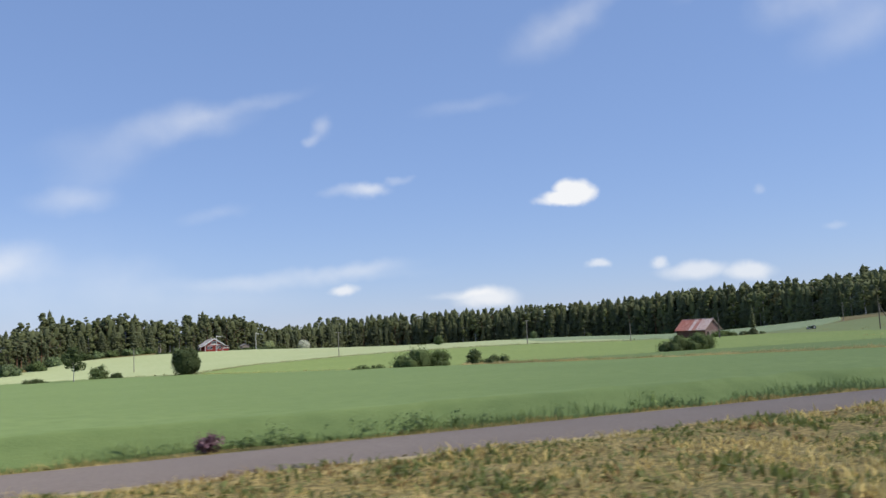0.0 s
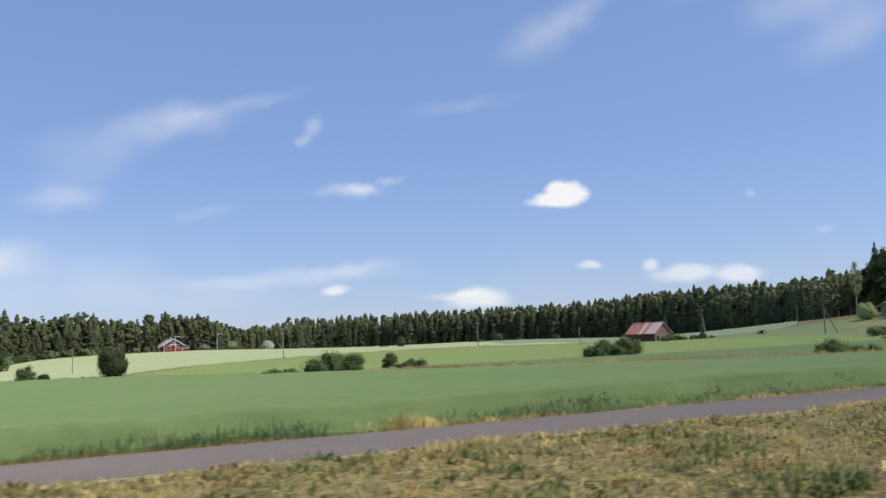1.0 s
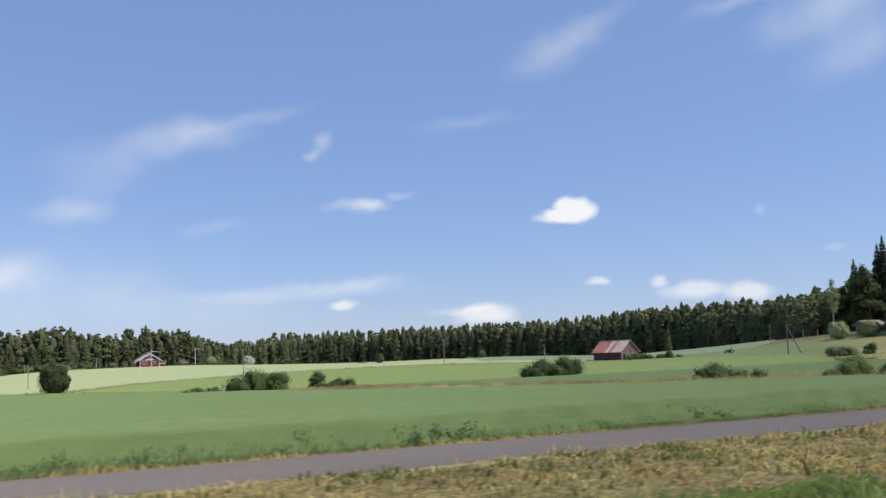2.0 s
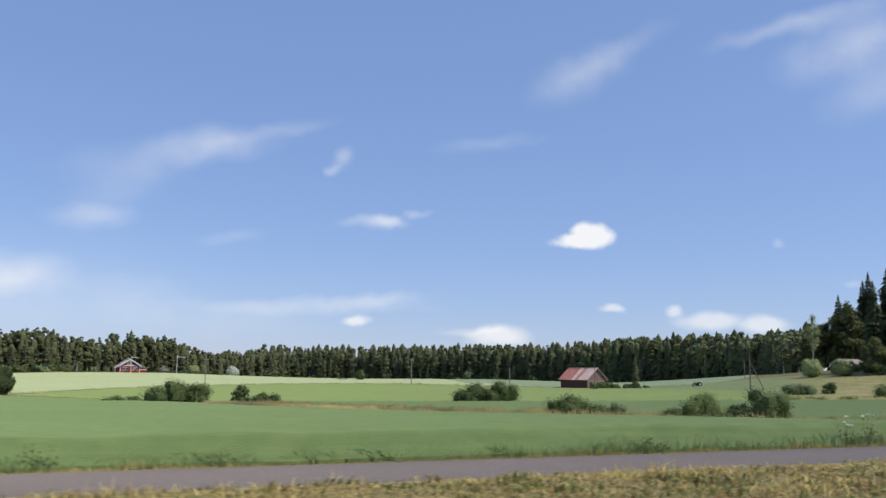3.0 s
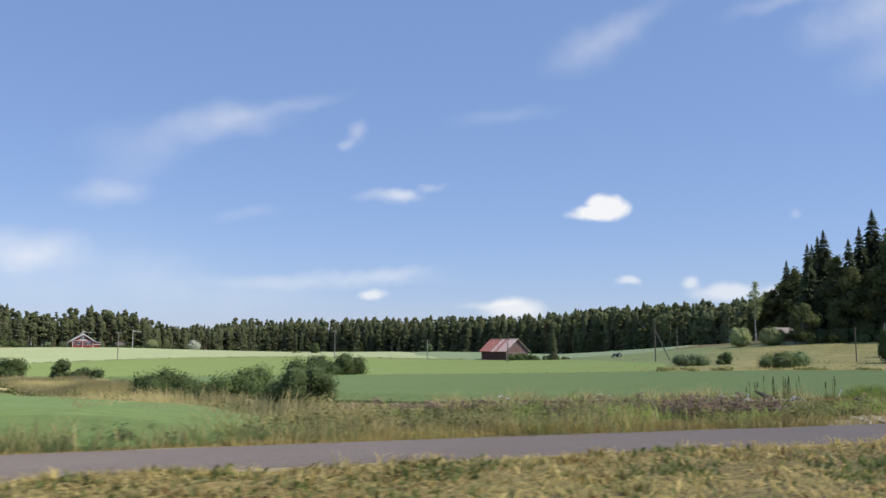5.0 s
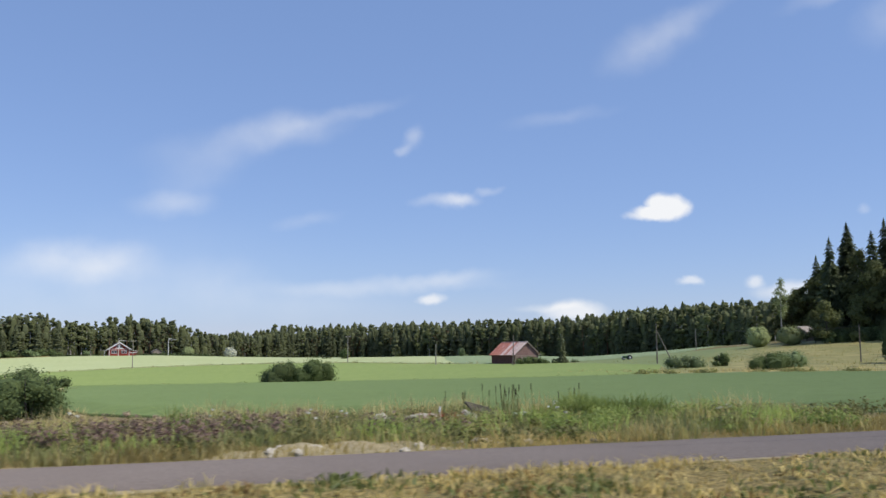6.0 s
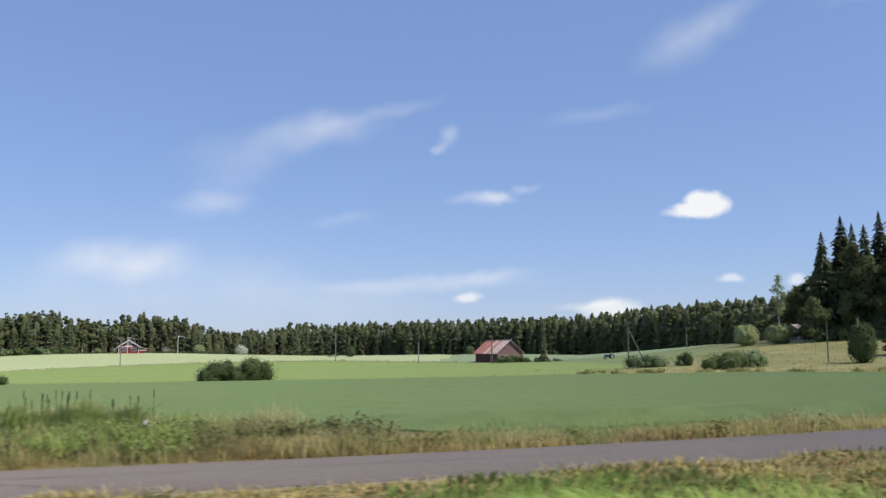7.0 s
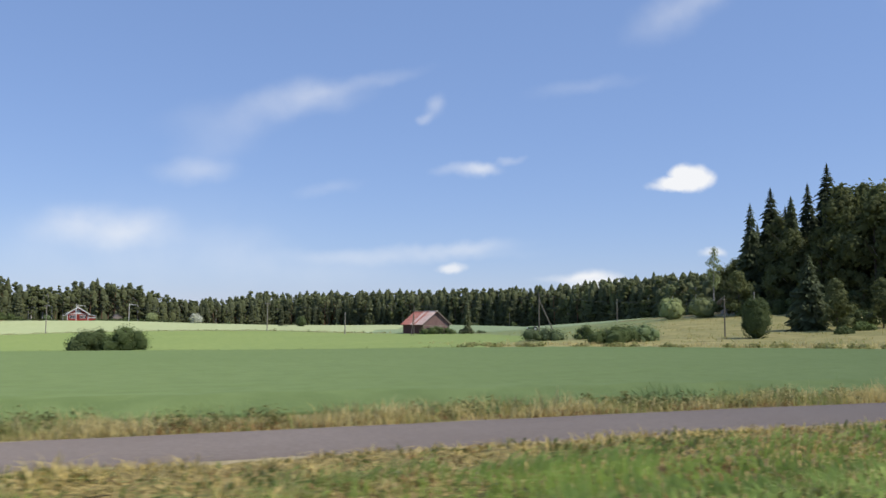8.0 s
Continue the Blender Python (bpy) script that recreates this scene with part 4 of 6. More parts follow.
base = make_leafy("birch_tree", 8.2, 2.7, 3.0, 14, 1200, 0.4, 32, "small birch with a bare lower trunk at the field edge", "birch tree", M_BIRCH, M_LEAF_DARK)
stand(base, 15.4, 217, 1.0, 10)
base = make_spruce(7.6, 1.0, 24, 8, 3, 33, "small narrow grey-green spruce beside the barn", "", M_SPRUCE_HAZED)
stand(base, 169.5, 164.5, 1.0, 0)
bush("low_bush", 21.7, 226, 4.8, 4, 4.6, 1300, 0.259, M_LEAF, "pointed green bush at the field edge", 71, 0, 12)
bush("low_bush", 25.0, 224.5, 3.4, 3, 2.2, 600, 0.259, M_LEAF, "small green bush beside a taller one", 72, 0, 7)
bush("low_bush", 8.2, 229, 6.4, 3, 2.0, 1000, 0.245, M_LEAF_DARK, "low dark green hedge-like bush at the field edge", 73, 0, 12)
bush("low_bush", -1.5, 236, 2.6, 2.4, 1.9, 500, 0.245, M_LEAF_DARK, "small dark bush at the field edge", 74, 0, 7)
bush("round_bush", 170.3, 344.6, 4.0, 3.8, 4.6, 700, 0.324, M_LEAF_DARK, "small dark rounded tree standing in the pale crop", 75, 0, 9)
bush("low_bush", 164, 348, 4.6, 3, 1.0, 300, 0.324, M_LEAF_DARK, "low dark bush in the pale crop", 76, 0, 7)
bush("round_bush", 223.6, 352, 3.4, 3.2, 4.2, 600, 0.324, M_WILLOW, "small light green tree standing in the far field", 77, 0, 8)
bush("round_bush", 137, 429, 6.4, 5.0, 5.4, 900, 0.432, M_SILVER, "silvery grey-green bush in front of the forest", 78, 0, 12)
bush("round_bush", 117, 421, 5.6, 5, 4.8, 700, 0.432, M_DOME, "grey-green bush beside the garden", 79, 0, 10)
bush("low_bush", 171.5, 164.6, 4.5, 2.4, 0.9, 420, 0.187, M_WILLOW, "low tangle of weeds beside the small spruce", 80, 0, 8)
bush("garden_hedge", 110.5, 412.5, 56, 3.0, 2.0, 2600, 0.5, M_LEAF_DARK, "long dark clipped hedge beside the house", 81, 43.6, 60, category="hedge")
bush("garden_hedge", 160, 456.5, 66, 3.0, 2.0, 2600, 0.5, M_LEAF_DARK, "long dark hedge along the field edge", 83, 41, 60, category="hedge")
bush("garden_hedge", 70, 394, 24, 2.6, 1.2, 1300, 0.5, M_LEAF_DARK, "low dark hedge in front of the garden", 82, 2, 26, category="hedge")
for k, (x, y, w, h) in enumerate(((203, 86, 7, 2.6), (210, 82, 8, 2.8), (219, 79, 8, 2.6), (199, 94, 6, 3.0), (193, 87, 3.2, 1.5), (197, 82, 5, 1.8), (205, 76, 7, 2.2), (213, 72, 7, 2.4), (225, 74, 8, 2.8), (186.5, 84, 2.6, 1.3))):
    bush("shrub", x, y, w, w * 0.6, h, 900, 0.26, M_LEAF_DARK if k % 2 else M_LEAF, "green shrub in front of the wood", 90 + k, k * 40, 10, "shrubs before the wood", "shrub")
for k in range(14):
    s = k / 13
    bush("shrub", 211 + 22 * s, 131 - 56 * s, 6.5, 4.5, 3.2 + 1.6 * math.sin(5 * s), 1100, 0.32, M_LEAF_DARK, "dark shrub in the shade under the wood", 110 + k, k * 33, 10, "shrubs under the wood", "shrub")
for k, (x, y, w, h) in enumerate(((-20, 346, 9, 5), (-8, 349, 8, 4.5), (4, 352, 9, 6), (13, 366, 8, 5), (-34, 340, 9, 5), (20, 384, 8, 5), (28, 398, 7, 4))):
    bush("shrub", x, y, w, 6, h, 700, 0.6, M_WILLOW if k % 3 else M_LEAF, "light green alder thicket before the forest", 140 + k, k * 50, 11, "thicket before the forest", "shrub")

# ---------------------------------------------------------------- barn
# wall red is darkened for shade, gable red lightened for sun
M_RED_SHADED = surface("faded_red_boards_shaded", [(0.15, 0.06, 0.05), (0.20, 0.095, 0.078), (0.10, 0.045, 0.04)], [0.7, 5], bump=0.4, bump_scale=16, stretch=(3, 3, 0.12))
M_RED_LIT = surface("bleached_red_boards_lit", [(0.30, 0.185, 0.165), (0.37, 0.25, 0.225), (0.22, 0.125, 0.11)], [0.7, 5], bump=0.4, bump_scale=16, stretch=(3, 3, 0.12))
M_TIN_RED = surface("rusty_red_sheet", [(0.56, 0.22, 0.16), (0.64, 0.38, 0.32), (0.46, 0.16, 0.11)], [0.3, 1.6], rough=0.55, metal=0.1, bump=0.2, bump_scale=9)
M_TIN_PALE = surface("bare_faded_sheet", [(0.72, 0.58, 0.52), (0.78, 0.67, 0.62), (0.64, 0.42, 0.36)], [0.25, 2.0], rough=0.5, metal=0.15, bump=0.2, bump_scale=9)
M_WOOD = surface("grey_weathered_boards", [(0.36, 0.30, 0.24), (0.46, 0.40, 0.33), (0.25, 0.20, 0.16)], [1.0, 8], bump=0.5, bump_scale=14, stretch=(2, 2, 0.15))
M_WHITE = surface("white_painted_wood", [(0.78, 0.77, 0.74), (0.82, 0.81, 0.79), (0.70, 0.69, 0.65)], [0.8, 6], rough=0.6)
M_BARNRED = surface("red_ochre_boards", [(0.36, 0.055, 0.04), (0.41, 0.075, 0.055), (0.30, 0.045, 0.035)], [0.8, 6], rough=0.85, stretch=(3, 3, 0.2))
M_TILE = surface("grey_roof_felt", [(0.20, 0.19, 0.18), (0.26, 0.24, 0.22), (0.15, 0.14, 0.13)], [0.8, 8], bump=0.3, bump_scale=10)
M_HOUSE_ROOF = surface("pale_grey_roof_sheet", [(0.44, 0.41, 0.39), (0.5, 0.47, 0.45), (0.37, 0.34, 0.33)], [0.8, 8], bump=0.3, bump_scale=10)
M_ROOF_WARM = surface("light_weathered_roof", [(0.46, 0.39, 0.32), (0.54, 0.47, 0.40), (0.36, 0.30, 0.25)], [0.6, 5], bump=0.3, bump_scale=10)
M_STONE = surface("pale_field_stone", [(0.5, 0.45, 0.36), (0.6, 0.55, 0.46), (0.34, 0.3, 0.23)], [1.5, 9], bump=0.5, bump_scale=14)
M_GLASS = material("window_glass", 0.05)
M_GLASS.node_tree.nodes["Principled BSDF"].inputs["Base Color"].default_value = (0.03, 0.04, 0.05, 1)
M_DARK = surface("black_rubber_and_openings", [(0.02, 0.02, 0.02), (0.03, 0.03, 0.03), (0.015, 0.015, 0.015)], [3, 20], rough=0.8)
M_GREENPAINT = surface("dark_green_paint", [(0.03, 0.10, 0.05), (0.04, 0.13, 0.06), (0.025, 0.08, 0.04)], [2, 15], rough=0.4)


def board(x0, x1, y0, y1, z0, z1, edge=0.015):
    """A board with slightly rounded edges."""
    bm = box_bm(x0, x1, y0, y1, z0, z1)
    bmesh.ops.bevel(bm, geom=bm.edges[:], offset=edge, segments=1, affect="EDGES")
    return bm


def gable_wall(w, eave, ridge, thick, y):
    """A pentagon wall across the gable, thick in y."""
    bm = bmesh.new()
    pts = ((0, -0.4), (w, -0.4), (w, eave), (w / 2, ridge), (0, eave))
    front = [bm.verts.new((x, y, z)) for x, z in pts]
    back = [bm.verts.new((x, y + thick, z)) for x, z in pts]
    bm.faces.new(front)
    bm.faces.new(back[::-1])
    for k in range(5):
        bm.faces.new((front[k], back[k], back[(k + 1) % 5], front[(k + 1) % 5]))
    bmesh.ops.recalc_face_normals(bm, faces=bm.faces[:])
    return bm


def slope_panel(x0, z0, x1, z1, y0, y1, thick=0.05, ribs=3):
    """A roof sheet from the eave (x0, z0) to the ridge (x1, z1) with raised ribs."""
    bm = bmesh.new()
    d = Vector((x1 - x0, 0, z1 - z0))
    n = Vector((-d.z, 0, d.x)).normalized()
    if n.z < 0:
        n = -n
    n = n * thick
    for ya, yb, up in [(y0, y1, 1.0)] + [(y0 + (y1 - y0) * (k + 0.4) / ribs, y0 + (y1 - y0) * (k + 0.6) / ribs, 1.7) for k in range(ribs)]:
        low = [bm.verts.new((x0, ya, z0)), bm.verts.new((x1, ya, z1)), bm.verts.new((x1, yb, z1)), bm.verts.new((x0, yb, z0))]
        top = [bm.verts.new(v.co + n * up) for v in low]
        bm.faces.new(top)
        bm.faces.new(low[::-1])
        for k in range(4):
            bm.faces.new((low[k], low[(k + 1) % 4], top[(k + 1) % 4], top[k]))
    bmesh.ops.recalc_face_normals(bm, faces=bm.faces[:])
    return bm


W, L, EAVE, RIDGE = 6.3, 9.2, 2.6, 5.15
barn = thing("barn", 163.9, 175.4, "faded red wooden barn with a rusty sheet-metal roof", "barn", z=-1.25, turn=10)
gable = part("gable_wall", gable_wall(W, EAVE, RIDGE, 0.14, 0), M_RED_LIT, barn, "bleached red board gable, colour lightened for sunlight")
part("gable_wall", gable_wall(W, EAVE, RIDGE, 0.14, L - 0.14), M_RED_SHADED, barn)
part("side_wall", box_bm(0.0, 0.14, 0.145, L - 0.145, -0.4, EAVE), M_RED_SHADED, barn)
part("side_wall", box_bm(W - 0.14, W, 0.145, L - 0.145, -0.4, EAVE), M_RED_SHADED, barn)
part("tie_beam", board(-0.03, W + 0.03, -0.05, -0.003, 2.05, 2.2), M_WOOD, gable, "pale horizontal beam across the gable")
for x in (0.0, W - 0.16):
    part("corner_board", board(x - 0.02, x + 0.16, -0.04, -0.003, -0.3, 2.04), M_WOOD, gable)
for x in (1.55, 3.15):
    leaf = part("door", board(x, x + 1.5, -0.07, -0.004, -0.2, 1.95), M_WOOD, barn, "bleached plank door leaf")
    for z in (0.15, 1.6):
        part("door_rail", board(x + 0.06, x + 1.44, -0.11, -0.072, z, z + 0.14), M_WOOD, leaf)
# no hole in the wall: a black board gives the opening's darkness
part("doorway", board(0.7, 1.5, -0.06, -0.004, -0.2, 1.7), M_DARK, barn, "flat black board standing in for the unlit door opening")
rng = random.Random(8)
for side in (0, 1):
    for k in range(9):
        y0 = -0.45 + (L + 0.9) * k / 9
        y1 = y0 + (L + 0.9) / 9 - 0.012
        pale = k < 5 and k != 3
        xe, ze = (-0.45, EAVE - 0.36) if side == 0 else (W + 0.45, EAVE - 0.36)
        part("roof_sheet", slope_panel(xe, ze + 0.02, W / 2, RIDGE + 0.03, y0, y1), M_TIN_PALE if pale else M_TIN_RED, barn)
part("ridge_cap", board(W / 2 - 0.14, W / 2 + 0.14, -0.47, L + 0.47, RIDGE + 0.06, RIDGE + 0.14), M_TIN_PALE, barn)
for side in (-1, 1):
    bm = bmesh.new()
    a, b = Vector((W / 2 + side * (W / 2 + 0.47), -0.47, EAVE - 0.42)), Vector((W / 2, -0.47, RIDGE - 0.05))
    low = [bm.verts.new(a), bm.verts.new(b), bm.verts.new(b + Vector((0, 0, 0.14))), bm.verts.new(a + Vector((0, 0, 0.14)))]
    back = [bm.verts.new(v.co + Vector((0, 0.03, 0))) for v in low]
    bm.faces.new(low)
    bm.faces.new(back[::-1])
    for k in range(4):
        bm.faces.new((low[k], low[(k + 1) % 4], back[(k + 1) % 4], back[k]))
    part("bargeboard", bm, M_WOOD, barn)

# the poles by the barn
pole(158.4, 164.8, 6.4, "grey wooden pole with a slanting brace before the barn", False, M_POLE, 10, (-1.3, -1.2), 0.7)
pole(150.5, 189.1, 5.0, "plain grey wooden pole near the barn", False, M_POLE_LIGHT, 30)
pole(150, 470, 9, "wooden pole at the forest foot", True, M_POLE_LIGHT, 20)
pole(35, 268, 7.0, "wooden pole in the pale crop near the round bush", False, M_POLE_LIGHT, 20)

# ---------------------------------------------------------------- farmhouse
house = thing("farmhouse", 82.9, 403, "red wooden farmhouse with white trim and gable roof", "house", z=1.9, turn=3)
W, L, EAVE, RIDGE = 8.2, 10.0, 2.6, 5.2
front = part("front_wall", gable_wall(W, EAVE, RIDGE, 0.2, 0), M_BARNRED, house)
part("back_wall", gable_wall(W, EAVE, RIDGE, 0.2, L - 0.2), M_BARNRED, house)
part("side_wall", box_bm(0, 0.2, 0.205, L - 0.205, -0.4, EAVE), M_BARNRED, house)
part("side_wall", box_bm(W - 0.2, W, 0.205, L - 0.205, -0.4, EAVE), M_BARNRED, house)
for side in (-1, 1):
    part("roof", slope_panel(W / 2 + side * (W / 2 + 0.6), EAVE - 0.33, W / 2, RIDGE + 0.02, -0.6, L + 0.6, 0.12, 6), M_HOUSE_ROOF, house)
    bm = bmesh.new()
    a, b = Vector((W / 2 + side * (W / 2 + 0.62), -0.66, EAVE - 0.42)), Vector((W / 2, -0.66, RIDGE - 0.1))
    low = [bm.verts.new(a), bm.verts.new(b), bm.verts.new(b + Vector((0, 0, 0.5))), bm.verts.new(a + Vector((0, 0, 0.5)))]
    back = [bm.verts.new(v.co + Vector((0, 0.05, 0))) for v in low]
    bm.faces.new(low)
    bm.faces.new(back[::-1])
    for k in range(4):
        bm.faces.new((low[k], low[(k + 1) % 4], back[(k + 1) % 4], back[k]))
    part("bargeboard", bm, M_WHITE, house, "broad white bargeboard")
for x in (-0.05, W - 0.25):
    part("corner_board", board(x, x + 0.3, -0.06, -0.003, -0.3, EAVE + 0.1), M_WHITE, house, "white corner board")
part("eave_band", board(0.3, W - 0.3, -0.05, -0.003, 2.5, 2.72), M_WHITE, house, "white band under the gable")


def window(x, z, w, h, y=-0.004):
    win = part("window", board(x, x + w, y - 0.07, y, z, z + h), M_WHITE, house, "white-framed window")
    for k in (0, 1):
        xa = x + 0.1 + k * (w - 0.06) / 2
        part("pane", box_bm(xa, xa + (w - 0.26) / 2, y - 0.085, y - 0.072, z + 0.12, z + h - 0.12), M_GLASS, win)
    return win


for x in (0.9, 2.2, 4.85, 6.15):
    window(x, 0.7, 1.15, 1.35)
for x in (2.95, 4.15):
    window(x, 3.0, 1.1, 1.15)
part("balcony_rail", board(2.4, 5.8, -0.9, -0.8, 2.75, 3.0), M_WHITE, house, "white balcony railing")
part("chimney", board(W / 2 - 0.4, W / 2 + 0.4, 4.2, 5.0, RIDGE - 0.5, RIDGE + 0.9), M_STONE, house)
porch = part("porch_wall", box_bm(W + 0.002, W + 3.0, 1.5, 6.5, -0.4, 1.7), M_BARNRED, house)
part("porch_roof", slope_panel(W + 3.4, 1.65, W + 0.02, 2.35, 1.1, 6.9, 0.1, 4), M_WHITE, house, "pale porch roof")
part("porch_rail", board(W + 0.3, W + 3.2, 1.36, 1.46, 0.9, 1.25), M_WHITE, house, "white porch railing")
part("gable_trim", board(W / 2 - 0.16, W / 2 + 0.16, -0.08, -0.006, 2.75, RIDGE - 0.5), M_WHITE, house, "white vertical gable trim")
part("canopy_roof", slope_panel(-1.8, 1.75, -0.02, 2.2, 1.0, 5.0, 0.1, 3), M_WHITE, house, "pale side canopy")
for x, y in ((-1.65, 1.2), (-1.65, 4.8)):
    part("canopy_post", board(x - 0.07, x + 0.07, y - 0.07, y + 0.07, -0.4, 1.78), M_WHITE, house)
shed = thing("garden_shed", 101, 408, "small pale garden shed behind the hedge", "shed", z=1.6, turn=10)
part("shed_wall", gable_wall(3.6, 1.9, 2.8, 3.0, 0), M_WOOD, shed)
for side in (-1, 1):
    part("shed_roof", slope_panel(1.8 + side * 2.1, 1.72, 1.8, 2.83, -0.3, 3.3, 0.08, 2), M_TILE, shed)


def flagpole(x, y, h, label):
    base = thing("flagpole", x, y, label, "flagpole", "flagpoles by the house")
    place("shaft", mesh_np("shaft", *tube([(0, 0, -0.3), (0, 0, h * 0.5), (0, 0, h)], [0.16, 0.13, 0.09], 10), True), M_WHITE, base)
    place("finial", mesh_np("finial", *tube([(0, 0, h), (0, 0, h + 0.12), (0, 0, h + 0.24)], [0.05, 0.14, 0.02], 8), True), M_WHITE, base)
    V, F = [], []
    for k in range(13):
        u = k / 12
        for up in (-1, 1):
            for side in (-0.015, 0.015):
                V.append((0.15 + 3.6 * u, 0.2 * math.sin(5 * u) + side, h - 0.4 - 0.5 * u * u + up * 0.14 * (1 - 0.75 * u)))
    for k in range(12):
        a = 4 * k
        for p, q in ((0, 2), (2, 3), (3, 1), (1, 0)):
            F.append((a + p, a + q, a + q + 4, a + p + 4))
    place("pennant", mesh_np("pennant", V, F), M_WHITE, base, "long pale pennant")


flagpole(86.6, 396.5, 7.0, "white flagpole with a long pennant before the house")
flagpole(107.3, 407.9, 8.0, "white flagpole with a long pennant beside the hedge")

# ---------------------------------------------------------------- log cabin by the wood
cabin = thing("log_cabin", 219.6, 150.2, "small brown log cabin with a low pale roof", "cabin", turn=-14)
part("cabin_wall", box_bm(1.4, 5.4, 0, 4.4, -0.6, 2.0), M_WOOD, cabin)
bm = bmesh.new()
for y0, z0, y1, z1 in ((-1.6, 1.85, 2.2, 3.15), (5.2, 1.95, 2.2, 3.15)):
    low = [bm.verts.new((0.7, y0, z0)), bm.verts.new((6.6, y0, z0)), bm.verts.new((6.6, y1, z1)), bm.verts.new((0.7, y1, z1))]
    top = [bm.verts.new(v.co + Vector((0, 0, 0.14))) for v in low]
    bm.faces.new(top)
    bm.faces.new(low[::-1])
    for k in range(4):
        bm.faces.new((low[k], low[(k + 1) % 4], top[(k + 1) % 4], top[k]))
bmesh.ops.recalc_face_normals(bm, faces=bm.faces[:])
part("cabin_roof", bm, M_ROOF_WARM, cabin, "low pale weathered roof")
bm = board(3.2, 7.2, -2.2, -0.2, 1.55, 1.68)
part("porch_roof", bm, M_ROOF_WARM, cabin)
for x in (3.4, 7.0):
    part("porch_post", board(x - 0.09, x + 0.09, -2.1, -1.92, -0.8, 1.54), M_WHITE if x > 5 else M_WOOD, cabin)
part("cabin_door", board(3.9, 4.8, -0.06, -0.003, -0.3, 1.7), M_DARK, cabin)

# ---------------------------------------------------------------- small tractor on the meadow
tractor = thing("tractor", 179.3, 155.1, "small old dark green tractor with white parts parked in the grass", "tractor", turn=-18)
tractor.matrix_basis = tractor.matrix_basis @ Matrix.Diagonal((0.78, 0.78, 0.78, 1))
bm = board(-1.25, 0.15, -0.3, 0.3, 0.55, 1.05, 0.08)
part("bonnet", bm, M_GREENPAINT, tractor)
part("grille", board(-1.33, -1.252, -0.26, 0.26, 0.55, 1.0, 0.02), M_WHITE, tractor, "white front grille")
part("rear_body", board(0.16, 1.0, -0.4, 0.4, 0.45, 0.95, 0.06), M_GREENPAINT, tractor)
seat = part("seat", board(0.45, 0.9, -0.25, 0.25, 0.96, 1.06, 0.04), M_DARK, tractor)
part("backrest", board(0.86, 0.94, -0.25, 0.25, 1.07, 1.4, 0.03), M_DARK, seat)


def wheel(x, y, r, w):
    V, F = [], []
    prof = [(0.55, -0.5), (0.93, -0.5), (1.0, -0.3), (1.0, 0.3), (0.93, 0.5), (0.55, 0.5)]
    for k in range(20):
        a = 2 * math.pi * k / 20
        for q, s in prof:
            V.append((x + r * q * math.cos(a), y + w * s, r + r * q * math.sin(a)))
    for k in range(20):
        for j in range(6):
            a, b = k * 6 + j, k * 6 + (j + 1) % 6
            c, d = ((k + 1) % 20) * 6 + (j + 1) % 6, ((k + 1) % 20) * 6 + j
            F.append((a, b, c, d))
    tyre = place("wheel", mesh_np("wheel", V, F, True), M_DARK, tractor, "black rubber tyre")
    V, F = tube([(x, y - w * 0.4, r), (x, y - w * 0.38, r), (x, y + w * 0.38, r), (x, y + w * 0.4, r)], [0.01, r * 0.56, r * 0.56, 0.01], 16)
    place("rim", mesh_np("rim", V, F), M_WHITE, tyre, "white steel rim")


for y in (-0.55, 0.55):
    wheel(0.62, y, 0.62, 0.34)
    wheel(-0.95, y, 0.36, 0.2)
    part("mudguard", board(0.2, 1.1, y - 0.2, y + 0.2, 1.26, 1.31, 0.02), M_WHITE, tractor, "white mudguard")
place("exhaust", mesh_np("exhaust", *tube([(-0.6, 0.12, 1.04), (-0.6, 0.12, 1.7)], [0.03, 0.03], 7)), M_DARK, tractor)
place("steering_wheel", mesh_np("steering_wheel", *tube([(0.28 + 0.02 * math.sin(a), 0.18 * math.cos(a), 1.3 + 0.18 * math.sin(a)) for a in np.linspace(0, 6.283, 17)], [0.018] * 17, 5)), M_DARK, tractor)


# ---------------------------------------------------------------- overhead wires
M_WIRE = surface("dull_wire", [(0.12, 0.12, 0.12), (0.16, 0.16, 0.16), (0.1, 0.1, 0.1)], [2, 9], rough=0.5, metal=0.6)
line = [(35, 268, 6.6), (87, 240.3, 7.0), (138.6, 221.7, 6.9), (158.4, 164.8, 6.0), (166.7, 126.4, 6.6), (175.0, 91.3, 5.0)]
for (x0, y0, h0), (x1, y1, h1) in zip(line, line[1:]):
    z0, z1 = land(x0, y0) + h0, land(x1, y1) + h1
    pts = [(x0 + (x1 - x0) * u, y0 + (y1 - y0) * u, z0 + (z1 - z0) * u - 0.9 * 4 * u * (1 - u)) for u in np.linspace(0, 1, 13)]
    tagged(place("overhead_wire", mesh_np("overhead_wire", *tube(pts, [0.014] * 13, 4)), M_WIRE), "thin dark wire sagging between the poles", "wire", "wires between the poles")


